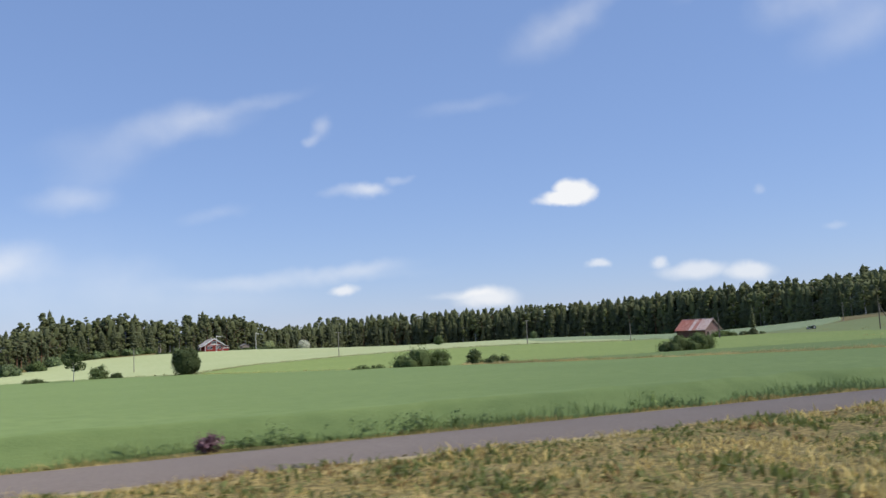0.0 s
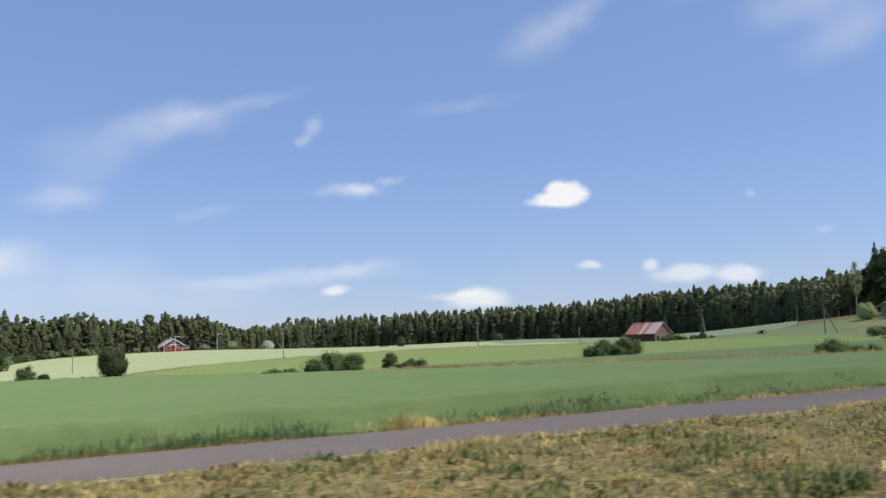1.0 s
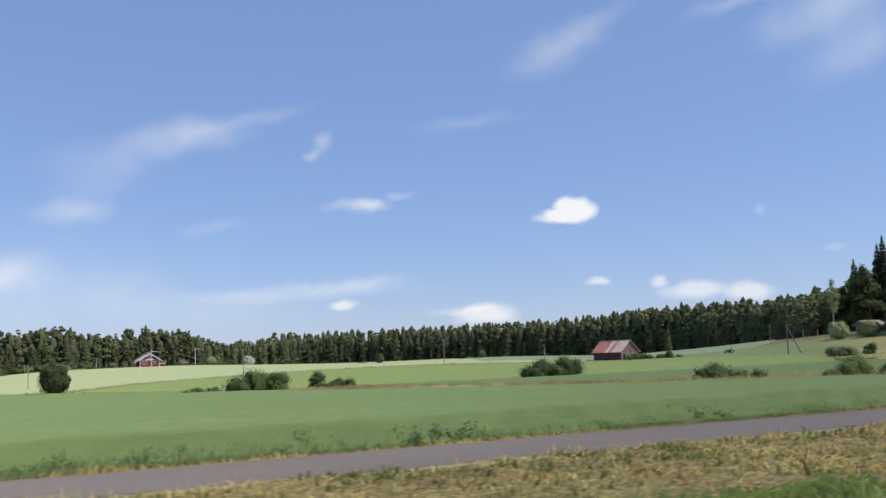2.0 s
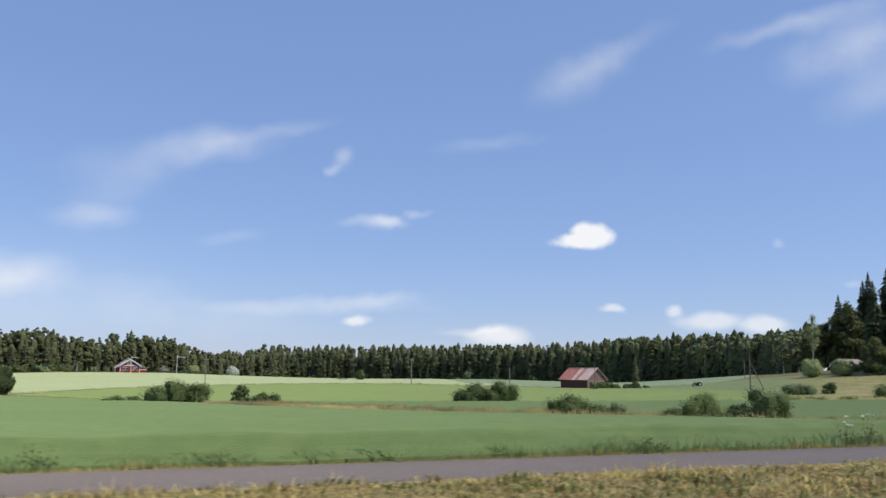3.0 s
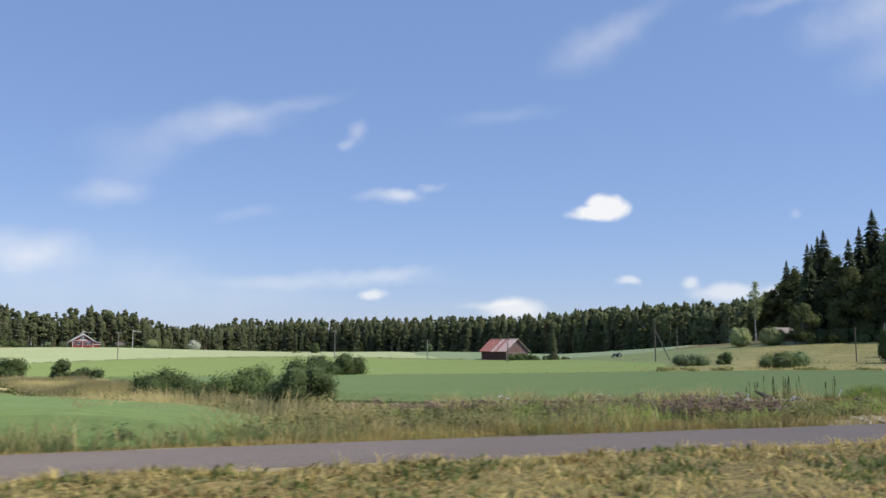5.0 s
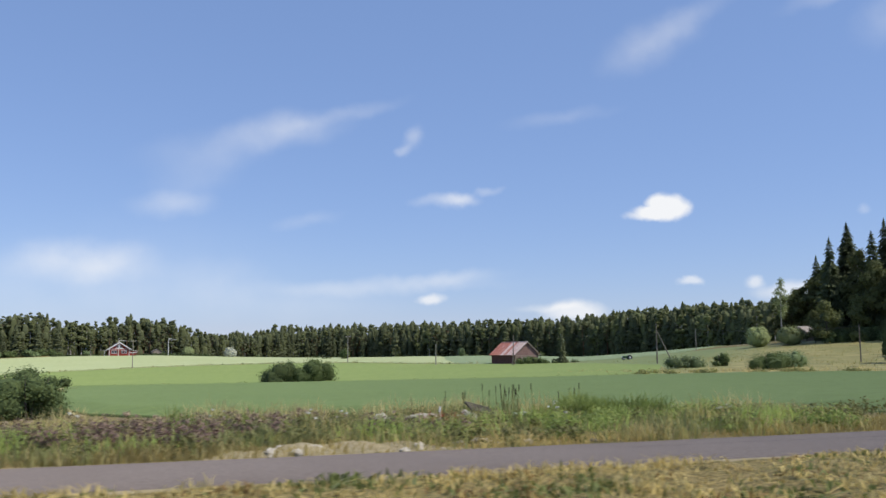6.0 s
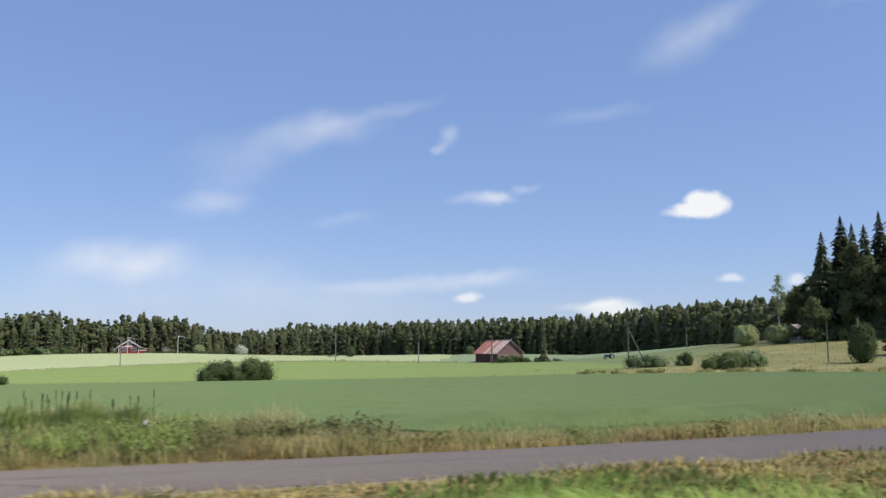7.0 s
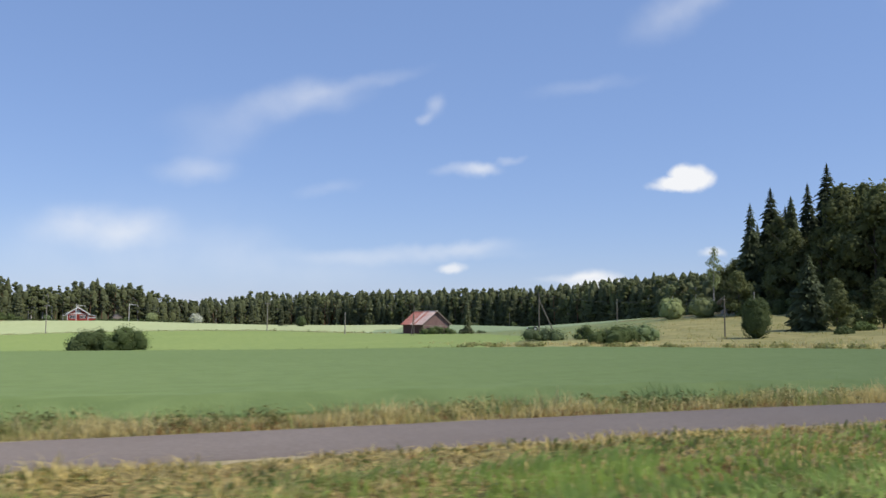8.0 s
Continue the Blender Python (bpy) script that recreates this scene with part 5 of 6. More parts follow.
# ---------------------------------------------------------------- grass, crop edges and weeds
def blades(points, heights, width, lean, seed, curl=0.5):
    """Grass blades as two bent quads each."""
    rng = np.random.default_rng(seed)
    n = len(points)
    a = rng.uniform(0, 2 * np.pi, n)
    side = np.stack([np.cos(a), np.sin(a), np.zeros(n)], axis=1)
    b = rng.uniform(0, 2 * np.pi, n)
    tilt = np.stack([np.cos(b), np.sin(b), np.zeros(n)], axis=1) * (np.abs(rng.normal(0, lean, n)) * heights)[:, None]
    w = (width * rng.uniform(0.6, 1.4, n))[:, None]
    up = np.zeros((n, 3))
    up[:, 2] = heights
    mid = points + tilt * 0.35 + up * 0.6
    tip = points + tilt * (1 + curl) + up
    tip[:, 2] -= np.linalg.norm(tilt, axis=1) * 0.35
    V = np.stack([points - side * w, points + side * w, mid + side * w * 0.8, mid - side * w * 0.8, tip + side * w * 0.15, tip - side * w * 0.15], axis=1).reshape(-1, 3)
    k = np.arange(n)[:, None] * 6
    F = np.concatenate([k + np.array([[0, 1, 2, 3]]), k + np.array([[3, 2, 4, 5]])], axis=0)
    return V, F


def verge_np(x, y):
    """Height of the turf: low tussocks, level with the path at its edge."""
    edge = np.interp(x, sx, centre) - 1.22
    bumps = 0.025 * np.sin(1.9 * x + 1.7 * np.sin(1.3 * y)) + 0.02 * np.sin(3.7 * y + 2.1 * np.sin(0.9 * x + 1)) + 0.022 * np.sin(5.3 * x - 4.1 * y + 1.9 * np.sin(2.2 * x)) + 0.02 * np.sin(9.1 * x + 7.7 * y + 2 * np.sin(3.1 * y))
    return land_np(x, y) + 0.015 + (0.03 + np.maximum(bumps, -0.03)) * np.clip((edge - y) / 0.5, 0, 1)


def scatter(n, x0, x1, low, high, seed, clump=0.0, clump_count=1, power=1.0):
    """Points between two lines low(x) and high(x), drawn together in tufts where clump is given."""
    rng = np.random.default_rng(seed)
    if clump:
        cx = rng.uniform(x0, x1, clump_count)
        cv = rng.random(clump_count) ** power
        pick = rng.integers(0, clump_count, n)
        x, v = cx[pick], cv[pick]
    else:
        x, v = rng.uniform(x0, x1, n), rng.random(n) ** power
    lo, hi = np.array([low(q) for q in x]), np.array([high(q) for q in x])
    y = lo + (hi - lo) * v
    if clump:
        x, y = x + rng.normal(0, clump, n), y + rng.normal(0, clump, n)
        y = np.clip(np.where(y > hi, 2 * hi - y, np.where(y < lo, 2 * lo - y, y)), np.minimum(lo, hi), np.maximum(lo, hi))
    return np.stack([x, y, np.where(y < np.interp(x, sx, centre), verge_np(x, y), land_np(x, y)) - 0.02], axis=1)


def grass(name, points, h0, h1, width, lean, mat, label, seed, category="grass"):
    rng = np.random.default_rng(seed + 1000)
    x, y = points[:, 0], points[:, 1]
    wave = np.sin(0.9 * x + 1.3 * np.sin(0.7 * y) + seed) + np.sin(2.3 * x - 1.1 * y + 2 * seed) + 0.6 * np.sin(4.7 * x + 2.9 * y)
    V, F = blades(points, rng.uniform(h0, h1, len(points)) * (0.85 + 0.2 * wave), width, lean, seed)
    return tagged(place(name, mesh_np(name, V, F), mat), label, category, kind="stuff")


def near_edge(x):
    return path_y(x) - 1.3 + 0.12 * math.sin(1.7 * x) + 0.08 * math.sin(4.1 * x)


def far_edge(x):
    return path_y(x) + 1.36 + 0.06 * math.sin(2.3 * x)


def ditch_back(x):
    return 15.6 + (11.5 + 0.8 * math.sin(1.7 * x)) * max(0.02, min(1, (x - 69.5) / 12)) * max(0.1, min(1, (96 - x) / 6))


M_VERGE_GREEN = foliage("verge_green_blades", (0.12, 0.145, 0.04), (0.21, 0.24, 0.075), 0.4)
M_HERB = foliage("dull_green_herb", (0.19, 0.205, 0.08), (0.29, 0.3, 0.12), 0.5)
M_STRAW = foliage("pale_straw", (0.50, 0.42, 0.18), (0.70, 0.59, 0.28), 0.45, 0.8)
M_REED = foliage("bright_reeds", (0.24, 0.31, 0.075), (0.36, 0.43, 0.125), 0.5)
M_WEED = foliage("mixed_weed_stems", (0.38, 0.32, 0.12), (0.60, 0.50, 0.22), 0.5, 0.7, 0.5, (0.27, 0.31, 0.10))
M_VERGE_BROWN = foliage("withered_verge_stems", (0.2, 0.12, 0.045), (0.34, 0.215, 0.085), 0.3, 0.7)
# the verge: matted turf with tussocks, and blades of several sorts on it
tx, ty = np.meshgrid(np.arange(-10, 140, 0.2), np.linspace(0, 1, 34), indexing="ij")
ty = 4.6 + (np.interp(tx, sx, centre) - 1.22 - 4.6) * ty
tz = verge_np(tx, ty) + np.random.default_rng(70).normal(0, 0.008, tx.shape)
tagged(place("verge", mesh_np("verge", np.stack([tx, ty, tz], axis=-1).reshape(-1, 3), grid_faces(*tx.shape), True), M_TURF), "uneven matted turf of the roadside verge", "verge", kind="structure")


def green_part(points, seed, share):
    """Thins points to where green grows: at the start of the verge, in patches, and low down at its end."""
    x, y = points[:, 0], points[:, 1]
    patch = 0.5 + 0.3 * np.sin(0.55 * x + 1.4 * np.sin(0.31 * x) + 0.8 * y) + 0.25 * np.sin(1.7 * x - 2.3 * y + seed)
    zone = np.interp(x, [-10, 12, 20, 27, 31, 36, 40, 92, 97, 140], [1.1, 0.95, 0.4, 0.25, 0.4, 0.3, -0.05, -0.05, 0.3, 0.4])
    return points[np.random.default_rng(seed).random(len(x)) < np.clip(share * (patch + zone), 0, 1) ** 1.5]


def verge_low(x):
    return 5.0


grass("verge_grass", scatter(32000, -8, 138, verge_low, near_edge, 1), 0.05, 0.13, 0.017, 1.3, M_VERGE, "dry mown roadside grass", 1)
grass("verge_grass", scatter(22000, -8, 138, verge_low, near_edge, 2, 0.2, 1300), 0.07, 0.17, 0.012, 1.1, M_DRY, "tufts of dry golden roadside grass", 2)
grass("verge_grass", green_part(scatter(56000, -8, 138, verge_low, near_edge, 3, 0.24, 2400), 3, 1.0), 0.05, 0.16, 0.02, 1.0, M_VERGE_GREEN, "patches of green clover and grass on the verge", 3)
grass("verge_grass", scatter(12000, -8, 138, verge_low, near_edge, 4, 0.16, 900), 0.06, 0.14, 0.014, 1.2, M_VERGE_BROWN, "brown withered stems on the verge", 4)
grass("verge_grass", scatter(8000, -8, 138, verge_low, near_edge, 8, 0.12, 420), 0.1, 0.22, 0.008, 1.0, M_STRAW, "pale bleached straw tufts on the verge", 8)
grass("verge_grass", scatter(20000, 94, 138, verge_low, lambda x: near_edge(x) - 1.3 + 0.3 * math.sin(0.8 * x), 5), 0.1, 0.26, 0.012, 0.5, M_LUSH, "lush green roadside grass", 5)
grass("verge_grass", scatter(3600, 23, 35, verge_low, lambda x: 6.6 + 0.4 * math.sin(0.9 * x), 6), 0.1, 0.24, 0.012, 0.5, M_LUSH, "lush green roadside grass", 6)
grass("verge_grass", scatter(12000, -8, 138, lambda x: near_edge(x) - 0.8, lambda x: near_edge(x) + 0.06, 7, 0.3, 500), 0.06, 0.18, 0.009, 0.8, M_DRY, "dry golden grass along the near path edge", 7)
# crop standing along the path
grass("crop_edge", scatter(11000, -14, 71, lambda x: far_edge(x) + 0.4, lambda x: far_edge(x) + 4.2, 11, power=1.4), 0.18, 0.38, 0.008, 0.25, M_BLADE, "green cereal stems at the field edge", 11, "crop")
grass("crop_edge", scatter(9000, 97, 150, lambda x: far_edge(x) + 0.9, lambda x: far_edge(x) + 5.5, 12, power=1.4), 0.18, 0.34, 0.010, 0.25, M_BLADE, "green cereal stems at the field edge", 12, "crop")
# darker base colour carries the shade at the foot of the crop
M_CROP_SHADED = foliage("shaded_crop_stems", (0.16, 0.225, 0.09), (0.23, 0.3, 0.12), 0.5)
grass("crop_edge", scatter(13000, -14, 71, lambda x: far_edge(x) + 0.25, lambda x: far_edge(x) + 1.3, 13), 0.12, 0.32, 0.012, 0.4, M_CROP_SHADED, "stems and weeds below the crop, green darkened for shade", 13, "crop")
# dry grass beyond the path
grass("dry_grass", scatter(9000, -14, 72, far_edge, lambda x: far_edge(x) + 0.5, 14), 0.05, 0.16, 0.009, 0.5, M_DRY, "thin dry grass along the path edge", 14)
grass("dry_grass", scatter(9000, 93, 150, far_edge, lambda x: far_edge(x) + 1.2, 15, 0.3, 150), 0.12, 0.42, 0.008, 0.5, M_STRAW, "pale plumes of tall dry grass along the path", 15)
grass("dry_grass", scatter(9000, 93, 150, far_edge, lambda x: far_edge(x) + 1.5, 16, 0.35, 220), 0.1, 0.34, 0.010, 0.55, M_WEED, "half-dry grass along the path", 16)
grass("dry_grass", scatter(5000, 93, 150, far_edge, lambda x: far_edge(x) + 0.9, 18, 0.3, 160), 0.06, 0.2, 0.010, 0.7, M_VERGE_BROWN, "brown withered grass along the path", 18)
grass("dry_grass", scatter(900, 18.8, 21.5, far_edge, lambda x: far_edge(x) + 0.8, 17), 0.12, 0.3, 0.009, 0.35, M_DRY, "tall golden dry grass along the path", 17)
# weeds on the ditch end
grass("weeds", scatter(15000, 69, 95, far_edge, ditch_back, 21, 0.3, 700), 0.18, 0.44, 0.011, 0.45, M_WEED, "tall mixed grass at the end of the ditch", 21, "weeds")
grass("weeds", scatter(5000, 72, 93, lambda x: far_edge(x) + 0.6, ditch_back, 22, 0.35, 250), 0.16, 0.42, 0.016, 0.45, M_HERB, "leafy olive-green weeds at the end of the ditch", 22, "weeds")
grass("weeds", scatter(7000, 69, 98, far_edge, lambda x: far_edge(x) + 1.2, 23), 0.1, 0.28, 0.009, 0.4, M_DRY, "dry golden grass at the end of the ditch", 23, "weeds")
grass("weeds", scatter(7000, 70, 94, far_edge, ditch_back, 27, 0.35, 160), 0.16, 0.46, 0.008, 0.5, M_STRAW, "pale straw stems among the weeds", 27, "weeds")
grass("reeds", np.concatenate([scatter(4200, 89.4, 91.8, lambda x: 17.4, lambda x: 20.4, 24), scatter(700, 80.5, 82.5, lambda x: 20, lambda x: 22, 25)]), 0.45, 0.85, 0.015, 0.3, M_REED, "bright green reeds in the wet ditch", 24, "reeds")


grass("weeds", scatter(3600, 72, 94, lambda x: far_edge(x) + 0.8, lambda x: 19.5, 26, 0.4, 24), 0.22, 0.5, 0.012, 0.45, M_REED, "bright yellow-green grass at the end of the ditch", 26, "weeds")


grass("weeds", scatter(4200, 70, 95, lambda x: ditch_back(x) - 1.6, lambda x: ditch_back(x) + 1.2, 28, 0.4, 150), 0.35, 0.75, 0.008, 0.35, M_STRAW, "tall pale grass at the back of the ditch end", 28, "weeds")
grass("weeds", scatter(2600, 58, 74, lambda x: far_edge(x) + 0.2, lambda x: far_edge(x) + 1.6, 29, 0.25, 70), 0.2, 0.5, 0.008, 0.4, M_STRAW, "pale plumes of grass beside the crop", 29, "weeds")
# ditch bank with dry grass, from the path to the far bushes
def bank(n, seed, h0, h1, w, mat, label):
    rng = np.random.default_rng(seed)
    v = rng.random(n)
    c = np.array([[70, 20], [70, 30], [69.5, 45], [69, 60], [68.5, 80], [68, 100], [67, 124]], dtype=float)
    y = 20 + 104 * v
    x = np.interp(y, c[:, 1], c[:, 0]) + rng.uniform(-4.2, 5.5, n) * np.clip(0.55 + y / 250, 0.55, 1.2)
    grass("ditch_bank_grass", np.stack([x, y, land_np(x, y)], axis=1), h0, h1, w, 0.4, mat, label, seed)


bank(18000, 31, 0.35, 0.75, 0.018, M_STRAW, "dry golden grass on the ditch bank")
bank(8000, 32, 0.25, 0.55, 0.022, M_HERB, "olive-green weeds on the ditch bank")


def leaf_patch(n, x0, x1, low, high, h0, h1, w, per, leaf, mat, label, seed):
    """Many low leafy clumps as one stretch of weeds."""
    spot = scatter(n, x0, x1, low, high, seed, 0.3, max(3, n // 7))
    r = np.random.default_rng(seed)
    h = r.uniform(h0, h1, n)
    V, F = leaf_mesh(np.stack([spot[:, 0], spot[:, 1], 0.5 * h, w * r.uniform(0.6, 1.4, n), w * r.uniform(0.6, 1.4, n), 0.55 * h], axis=1), n * per, leaf, seed, 0.15)
    foot = V.reshape(-1, 4, 3).mean(axis=1)
    V[:, 2] += np.repeat(land_np(foot[:, 0], foot[:, 1]), 4)
    tagged(place("weeds", mesh_np("weeds", V, F), mat), label, "weeds", kind="stuff")


M_OLIVE = foliage("olive_weed_leaves", (0.175, 0.18, 0.062), (0.275, 0.275, 0.1), 0.45)
M_MAUVE = foliage("faded_mauve_dock", (0.2, 0.125, 0.1), (0.32, 0.225, 0.175), 0.35)
leaf_patch(700, 70, 96, lambda x: far_edge(x) + 0.4, ditch_back, 0.16, 0.42, 0.24, 34, 0.06, M_OLIVE, "low leafy olive-green weeds at the end of the ditch", 201)
leaf_patch(200, 74.5, 85, lambda x: far_edge(x) + 1.6, lambda x: far_edge(x) + 9.5, 0.28, 0.52, 0.2, 40, 0.05, M_MAUVE, "faded mauve-brown dock and thistle heads", 202)
leaf_patch(110, 85.5, 93, lambda x: far_edge(x) + 0.6, lambda x: far_edge(x) + 5.0, 0.2, 0.42, 0.2, 40, 0.06, M_REED, "fresh yellow-green weeds beside the reeds", 203)
leaf_patch(150, -10, 70, lambda x: far_edge(x) + 0.3, lambda x: far_edge(x) + 1.1, 0.12, 0.42, 0.16, 30, 0.05, M_CROP_SHADED, "dull green weeds between the path and the crop", 204)


leaf_patch(260, 94, 146, lambda x: far_edge(x) + 0.3, lambda x: far_edge(x) + 1.9, 0.1, 0.34, 0.2, 30, 0.05, M_OLIVE, "olive-green weeds between the path and the crop", 205)
leaf_patch(300, 63, 76.5, lambda x: max(22, 40 - 3 * (x - 63)), lambda x: 112, 0.2, 0.5, 0.5, 30, 0.14, M_OLIVE, "olive-green weeds in the ditch", 206)


def meadow_edge(x):
    return float(np.interp(x, [140.5, 149, 157, 167, 181], [91, 81, 65, 42, 20]))


leaf_patch(320, 141, 181, meadow_edge, lambda x: meadow_edge(x) + 9, 0.25, 0.75, 0.7, 26, 0.2, M_OLIVE, "low green weeds along the edge of the meadow", 207)
grass("meadow_grass", scatter(5200, 142, 181, meadow_edge, lambda x: meadow_edge(x) + 26, 41, 1.2, 240), 0.25, 0.7, 0.03, 0.5, M_STRAW, "tufts of pale dry grass on the meadow", 41)
grass("meadow_grass", scatter(5200, 165, 226, lambda x: max(meadow_edge(x) + 4, 60), lambda x: 150 - 0.3 * (x - 165), 42, 1.6, 240), 0.25, 0.6, 0.035, 0.5, M_WEED, "tufts of half-dry grass on the meadow slope", 42)


def margin(points, n, wide, h0, h1, w, mat, label, seed):
    """Rough grass left standing between two fields."""
    r = np.random.default_rng(seed)
    p = along_line(points, n) + r.normal(0, wide, (n, 2))
    grass("field_margin", np.stack([p[:, 0], p[:, 1], land_np(p[:, 0], p[:, 1])], axis=1), h0, h1, w, 0.4, mat, label, seed)


BETWEEN = [(2, 251), (38, 213), (61, 239.5), (87, 240.5), (139, 221), (160.5, 189)]
margin(BETWEEN, 2600, 0.6, 0.4, 0.8, 0.04, M_HERB, "rough green grass between the far fields", 51)
margin(BETWEEN[1:], 1200, 0.5, 0.4, 0.8, 0.035, M_STRAW, "pale dry grass between the far fields", 52)
margin([(39, 209), (50, 172), (61, 140)], 1800, 1.6, 0.3, 0.7, 0.035, M_WEED, "half-dry grass on the strip between two fields", 53)
margin([(76, 125.5), (103, 110.5), (118, 100.5), (128, 94), (139, 89)], 1500, 0.5, 0.25, 0.5, 0.03, M_HERB, "rough green grass between the near fields", 54)


# ---- plants that stand out
def herb(name, x, y, h, w, stems, leaf, count, mat, label, category, seed, top=None, top_mat=None, tops=0, group=""):
    """A clump of stems with leaves and, where it has them, flower heads."""
    r = random.Random(seed)
    base = thing(name, x, y, label, category, group)
    pieces, clumps, heads = [], [], []
    for _ in range(stems):
        a, q, hh = r.uniform(0, 6.28), r.uniform(0, 0.5) * w, h * r.uniform(0.7, 1.05)
        dx, dy = q * math.cos(a), q * math.sin(a)
        tip = (dx * 1.5, dy * 1.5, hh)
        pieces.append(tube([(dx * 0.5, dy * 0.5, -0.05), (dx, dy, hh * 0.5), tip], [0.006, 0.005, 0.003], 4))
        clumps.append((dx, dy, hh * 0.45, 0.16 * w + 0.05, 0.16 * w + 0.05, hh * 0.42))
        heads.append(tip)
    place("foliage", mesh_np("foliage", *merge(pieces + [leaf_mesh(clumps, count, leaf, seed, 0.1)])), mat, base)
    if top:
        for p in heads[:tops]:
            V, F = leaf_mesh([(p[0], p[1], p[2], *top)], 18, 0.035, r.randrange(999), 0.2)
            place("flower_head", mesh_np("flower_head", V, F), top_mat, base)
    return base


M_PURPLE = foliage("purple_flowers", (0.16, 0.08, 0.10), (0.26, 0.14, 0.165), 0.2)
M_PINK = foliage("faded_pink_thistle", (0.30, 0.22, 0.14), (0.42, 0.33, 0.22), 0.3)
M_WHITEFLOWER = foliage("white_flowers", (0.60, 0.60, 0.52), (0.78, 0.77, 0.70), 0.25)
M_RUST = foliage("rust_red_leaves", (0.30, 0.10, 0.05), (0.42, 0.17, 0.08), 0.25)
herb("red_dock", 3.02, path_y(3.02) + 1.9, 0.36, 0.34, 20, 0.05, 700, M_PURPLE, "dark purple-red flowering clump beside the path", "flower clump", 1)
r = np.random.default_rng(2)
tuft = np.concatenate([r.normal(0, 0.22, (260, 2)), np.zeros((260, 1))], axis=1)
rust = place("rust_grass", mesh_np("rust_grass", *blades(tuft, r.uniform(0.2, 0.42, 260), 0.012, 0.4, 2)), M_RUST)
rust.matrix_basis = pose(85.7, 16.6, land(85.7, 16.6))
tagged(rust, "rust-red withered grass tuft at the ditch", "grass tuft")
for k, (x, off, h) in enumerate(((18.8, 2.6, 1.0), (19.6, 3.2, 0.8), (27.6, 2.7, 0.9), (31.2, 2.4, 1.05), (32.0, 3.0, 1.0), (32.9, 2.5, 0.9), (52.4, 2.9, 0.85), (55.0, 3.4, 1.0),
                                 (59.2, 2.8, 1.0), (60.4, 2.4, 0.95), (61.8, 3.2, 1.05), (62.7, 2.4, 0.9), (64.2, 3.0, 1.1), (65.0, 3.6, 0.9), (12.0, 2.4, 0.8), (7.0, 3.0, 0.75), (24.0, 2.4, 0.8),
                                 (40.0, 2.5, 0.85), (44.5, 2.8, 0.8), (47.8, 2.3, 0.7), (103.0, 2.5, 0.7), (109.7, 2.4, 0.75), (110.6, 2.2, 0.6), (122.4, 2.6, 1.2), (123.0, 2.9, 1.0))):
    herb("tall_weed", x, path_y(x) + off * 0.9, 0.46 * h, 0.45, 8, 0.045, 60, M_BLADE, "tall dull green weed at the crop edge", "weed", 10 + k, group="weeds along the crop edge")
for k in range(42):
    r = random.Random(700 + k)
    x, y = r.uniform(72.5, 84.5), r.uniform(16.6, 22.5)
    herb("thistle", x, y, r.uniform(0.34, 0.54), 0.4, 8, 0.06, 150, M_HERB, "faded pinkish thistle clump at the end of the ditch", "thistle", 60 + k, (0.07, 0.07, 0.06), M_PINK, 8, "thistles at the ditch")
for k, (x, y, h) in enumerate(((83.2, 18.2, 0.9), (84.0, 18.5, 0.85), (88.4, 17.0, 0.7), (78.5, 21.8, 1.1), (81.6, 21.5, 1.05), (92.0, 15.6, 0.6), (56.7, 13.5, 1.15), (57.6, 13.7, 1.2), (58.6, 13.5, 1.2), (87.0, 16.2, 0.6))):
    herb("white_umbel", x, y, 0.55 * h, 0.4, 6, 0.05, 70, M_HERB, "cow parsley with flat white flower heads", "flower clump", 130 + k, (0.04, 0.04, 0.015), M_WHITEFLOWER, 4, "white umbels along the path")

M_CATTAIL = surface("brown_cattail", [(0.04, 0.026, 0.017), (0.06, 0.038, 0.025), (0.03, 0.02, 0.013)], [4, 30], bump=0.3, bump_scale=60)
for k in range(25):
    r = random.Random(900 + k)
    if k < 16:
        x, y, h = r.gauss(89.85, 0.28), r.gauss(22.6, 0.4), r.uniform(0.8, 1.1)
    elif k < 20:
        x, y, h = r.gauss(88.1, 0.4), r.gauss(22.8, 0.4), r.uniform(0.7, 0.9)
    else:
        x, y, h = r.gauss(91.5, 0.3), r.gauss(22.2, 0.4), r.uniform(0.8, 1.05)
    base = thing("cattail", x, y, "slender cattail with a dark brown seed head", "cattail", "cattails in the ditch")
    dx, dy = r.uniform(-0.08, 0.08), r.uniform(-0.08, 0.08)
    place("stem", mesh_np("stem", *tube([(0, 0, -0.1), (dx * 0.5, dy * 0.5, h * 0.5), (dx, dy, h)], [0.012, 0.01, 0.006], 5)), M_HERB, base)
    place("seed_head", mesh_np("seed_head", *tube([(dx, dy, h - 0.2), (dx, dy, h - 0.185), (dx, dy, h - 0.02), (dx, dy, h)], [0.006, 0.011, 0.0105, 0.005], 7), True), M_CATTAIL, base)
    V, F = blades(np.array([[0.02, 0, 0], [-0.02, 0.02, 0], [0, -0.03, 0], [0.03, 0.03, 0]]), np.array([h * 0.7, h * 0.6, h * 0.75, h * 0.5]), 0.009, 0.2, 40 + k)
    place("leaves", mesh_np("leaves", V, F), M_HERB, base)


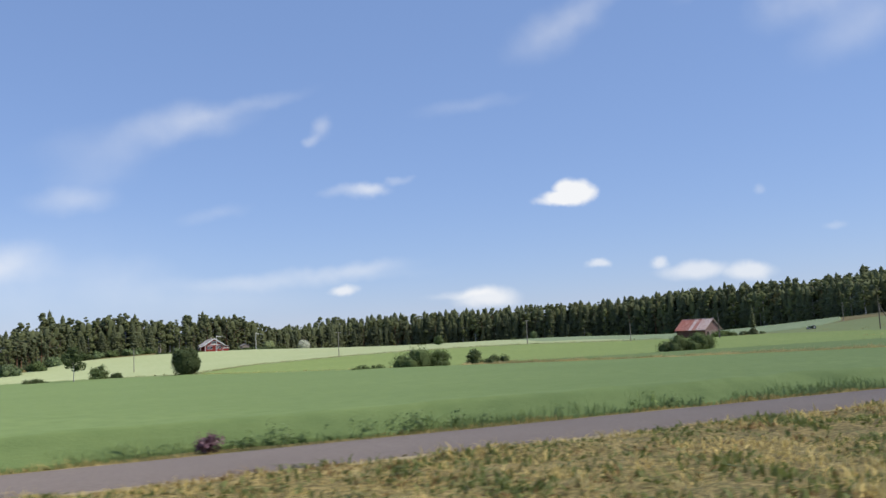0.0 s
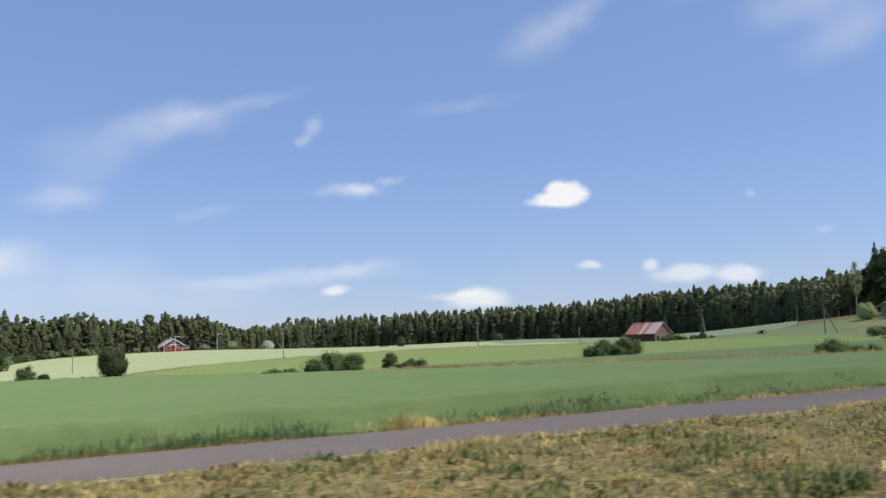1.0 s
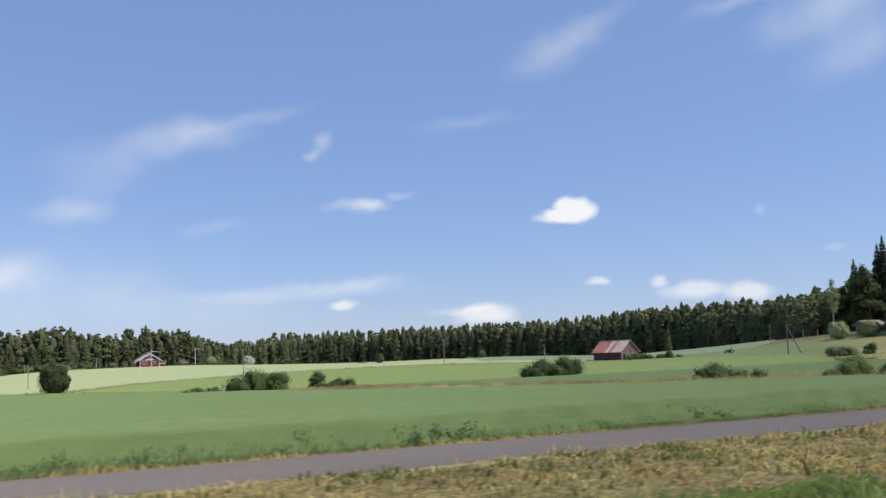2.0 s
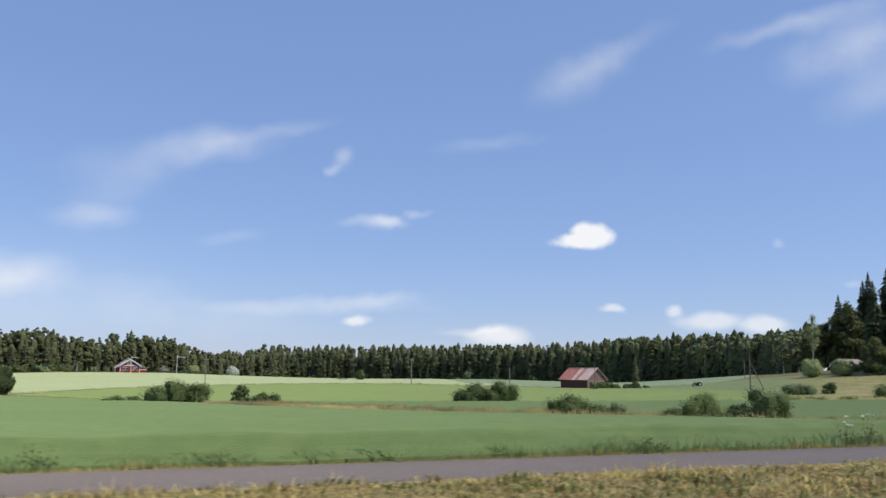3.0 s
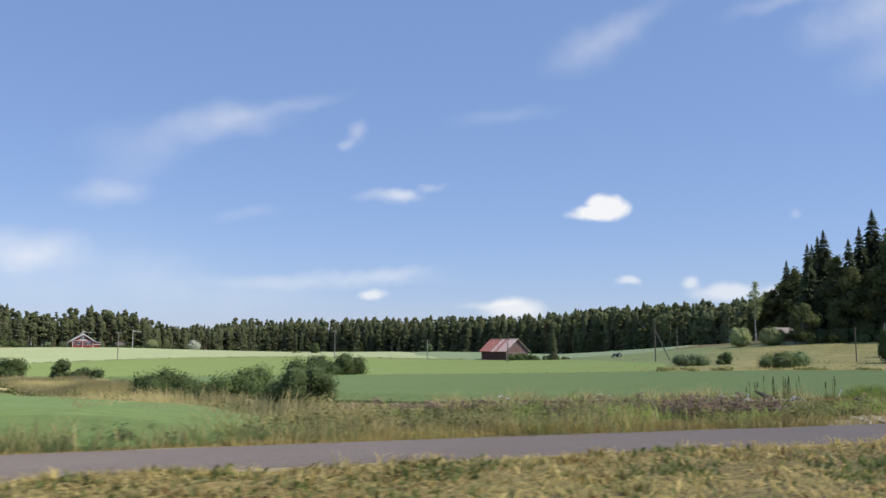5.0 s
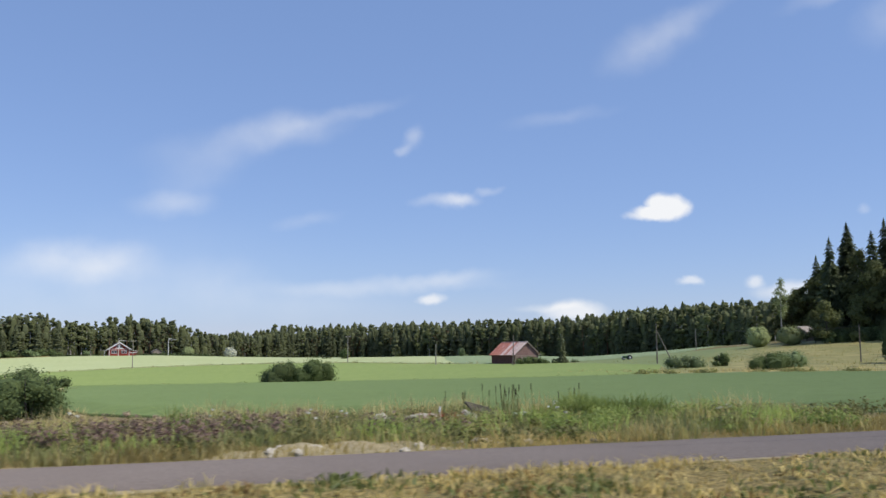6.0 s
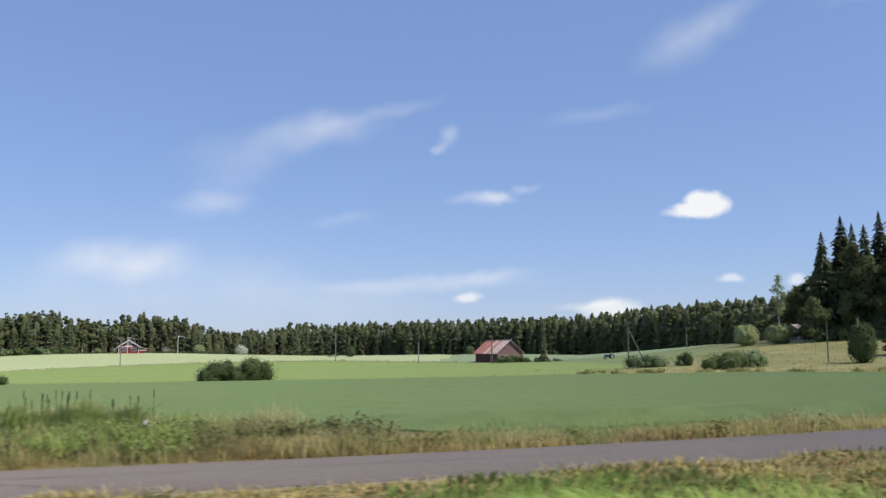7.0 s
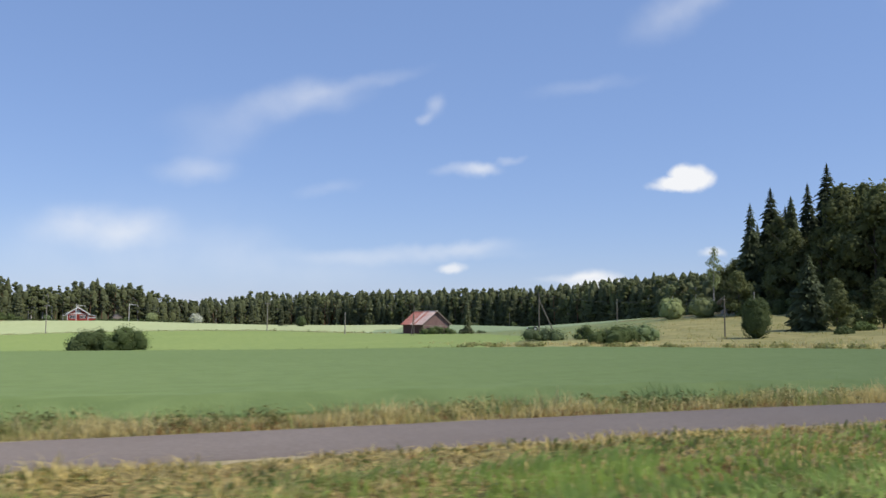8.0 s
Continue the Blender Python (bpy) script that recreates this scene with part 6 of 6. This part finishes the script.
# ---- stones, slabs and scrap by the ditch
def stone(x, y, sx, sy, sz, seed, label, name="stone", group="stones beside the path"):
    bm = bmesh.new()
    bmesh.ops.create_icosphere(bm, subdivisions=3, radius=1)
    r = random.Random(seed)
    shift = Vector((r.uniform(0, 50), r.uniform(0, 50), r.uniform(0, 50)))
    for v in bm.verts:
        n = noise.noise(v.co * 1.1 + shift) * 0.5 + abs(noise.noise(v.co * 2.4 + shift)) * 0.3 + noise.noise(v.co * 7 + shift) * 0.08
        v.co *= 1 + n
        v.co = Vector((v.co.x * sx, v.co.y * sy, max(-0.5, v.co.z) * sz))
    me = bpy.data.meshes.new(name)
    bm.to_mesh(me)
    bm.free()
    ob = place(name, me, M_STONE)
    ob.matrix_basis = pose(x, y, land(x, y) + 0.3 * sz, 0, 0, r.uniform(0, 360))
    tagged(ob, label, "stone", group)


xs2, vs2 = np.meshgrid(np.linspace(80.2, 84.4, 40), np.linspace(0, 1, 14), indexing="ij")
wide = 1.1 * np.abs(np.sin(np.pi * (xs2 - 80.2) / 4.2)) ** 0.7 * (1 + 0.25 * np.sin(5 * xs2)) + 0.02
ys2 = np.interp(xs2, sx, centre) + 1.4 + vs2 * wide
hump = 0.13 * np.sin(np.pi * np.clip(vs2 * 1.05, 0, 1)) * np.sin(np.pi * (xs2 - 80.2) / 4.2) * (1 + 0.3 * np.sin(7 * xs2 + 3 * vs2)) + np.random.default_rng(44).normal(0, 0.008, xs2.shape)
tagged(place("sand_heap", mesh_np("sand_heap", np.stack([xs2, ys2, land_np(xs2, ys2) + 0.005 + hump], axis=-1).reshape(-1, 3), grid_faces(*xs2.shape), True), M_GRAVEL), "low heap of pale sand at the path edge", "sand heap", kind="stuff")
for k, (x, y, s) in enumerate(((84.25, 12.45, 0.15), (84.65, 12.5, 0.2), (85.0, 12.5, 0.1), (85.45, 12.4, 0.13), (86.0, 12.4, 0.07), (86.6, 12.3, 0.08), (83.6, 12.6, 0.09), (83.2, 11.95, 0.15), (83.5, 12.15, 0.22), (83.8, 11.95, 0.1), (81.3, 12.2, 0.24), (81.65, 12.1, 0.2), (81.9, 12.4, 0.26), (82.3, 12.7, 0.18), (81.5, 12.6, 0.2))):
    stone(x, y, s * 0.72, s * 0.5, s * 0.42, 20 + k, "pale rough field stone at the path edge")
stone(85.1, 19.2, 0.26, 0.2, 0.3, 31, "pale boulder among the weeds", "boulder", "boulders in the weeds")
stone(86.2, 19.3, 0.55, 0.22, 0.3, 32, "long pale boulder among the weeds", "boulder", "boulders in the weeds")
stone(87.4, 19.6, 0.28, 0.22, 0.32, 33, "pale boulder among the weeds", "boulder", "boulders in the weeds")

scrap = thing("scrap_pallet", 88.6, 22.4, "broken weathered wooden pallet tilted among the cattails", "pallet", z=land(88.6, 22.4) + 0.55)
scrap.matrix_basis = pose(88.95, 22.4, land(88.95, 22.4) + 0.32, 24, 14, 8) @ Matrix.Diagonal((0.58, 0.58, 0.58, 1))
for k in range(4):
    part("slat", board(-0.75, 0.75, -0.42 + k * 0.24, -0.28 + k * 0.24, 0.1, 0.125), M_BARK, scrap)
for x in (-0.7, 0.0, 0.62):
    part("bearer", board(x, x + 0.09, -0.44, 0.46, 0, 0.098), M_BARK, scrap)
for k in range(4):
    part("leg", board(-0.66 + 0.4 * k, -0.58 + 0.4 * k, -0.4, -0.3, -0.55, -0.002), M_BARK, scrap)


def stake(x, y, h, lean_x, label):
    base = new("stake", mesh_np("stake", *tube([(0, 0, -0.2), (0, 0, h * 0.5), (0, 0, h)], [0.03, 0.028, 0.024], 6)))
    base.data.materials.append(M_WHITE)
    base.matrix_basis = pose(x, y, land(x, y), 0, lean_x, 0)
    tagged(base, label, "stake", "stakes by the ditch")


stake(87.5, 21.8, 0.5, 2, "white upright marker stake in the weeds")
stake(90.0, 20.6, 0.7, 32, "white slanting marker stake in the weeds")



# ---- a crack and a seam in the asphalt
M_TAR = surface("dark_crack", [(0.045, 0.04, 0.038), (0.06, 0.055, 0.05), (0.035, 0.03, 0.03)], [3, 30], rough=0.95)
r = random.Random(4)
for x0, y0, x1, y1, w in ((90.2, -0.1, 92.0, -1.2, 0.012), (91.1, 0.2, 86.0, 0.35, 0.007), (90.6, 0.2, 98.0, 0.1, 0.006)):
    V, F = [], []
    for k in range(25):
        u = k / 24
        x = x0 + (x1 - x0) * u
        y = path_y(x) + y0 + (y1 - y0) * u + r.uniform(-0.03, 0.03)
        z = 0.052
        for side in (-1, 1):
            V.append((x + side * w * (abs(y1 - y0) > 0.5), y + side * w * (abs(y1 - y0) <= 0.5), z))
    for k in range(24):
        F.append((2 * k, 2 * k + 1, 2 * k + 3, 2 * k + 2))
    tagged(place("asphalt_crack", mesh_np("asphalt_crack", V, F), M_TAR), "thin dark crack across the asphalt path", "crack", kind="structure")
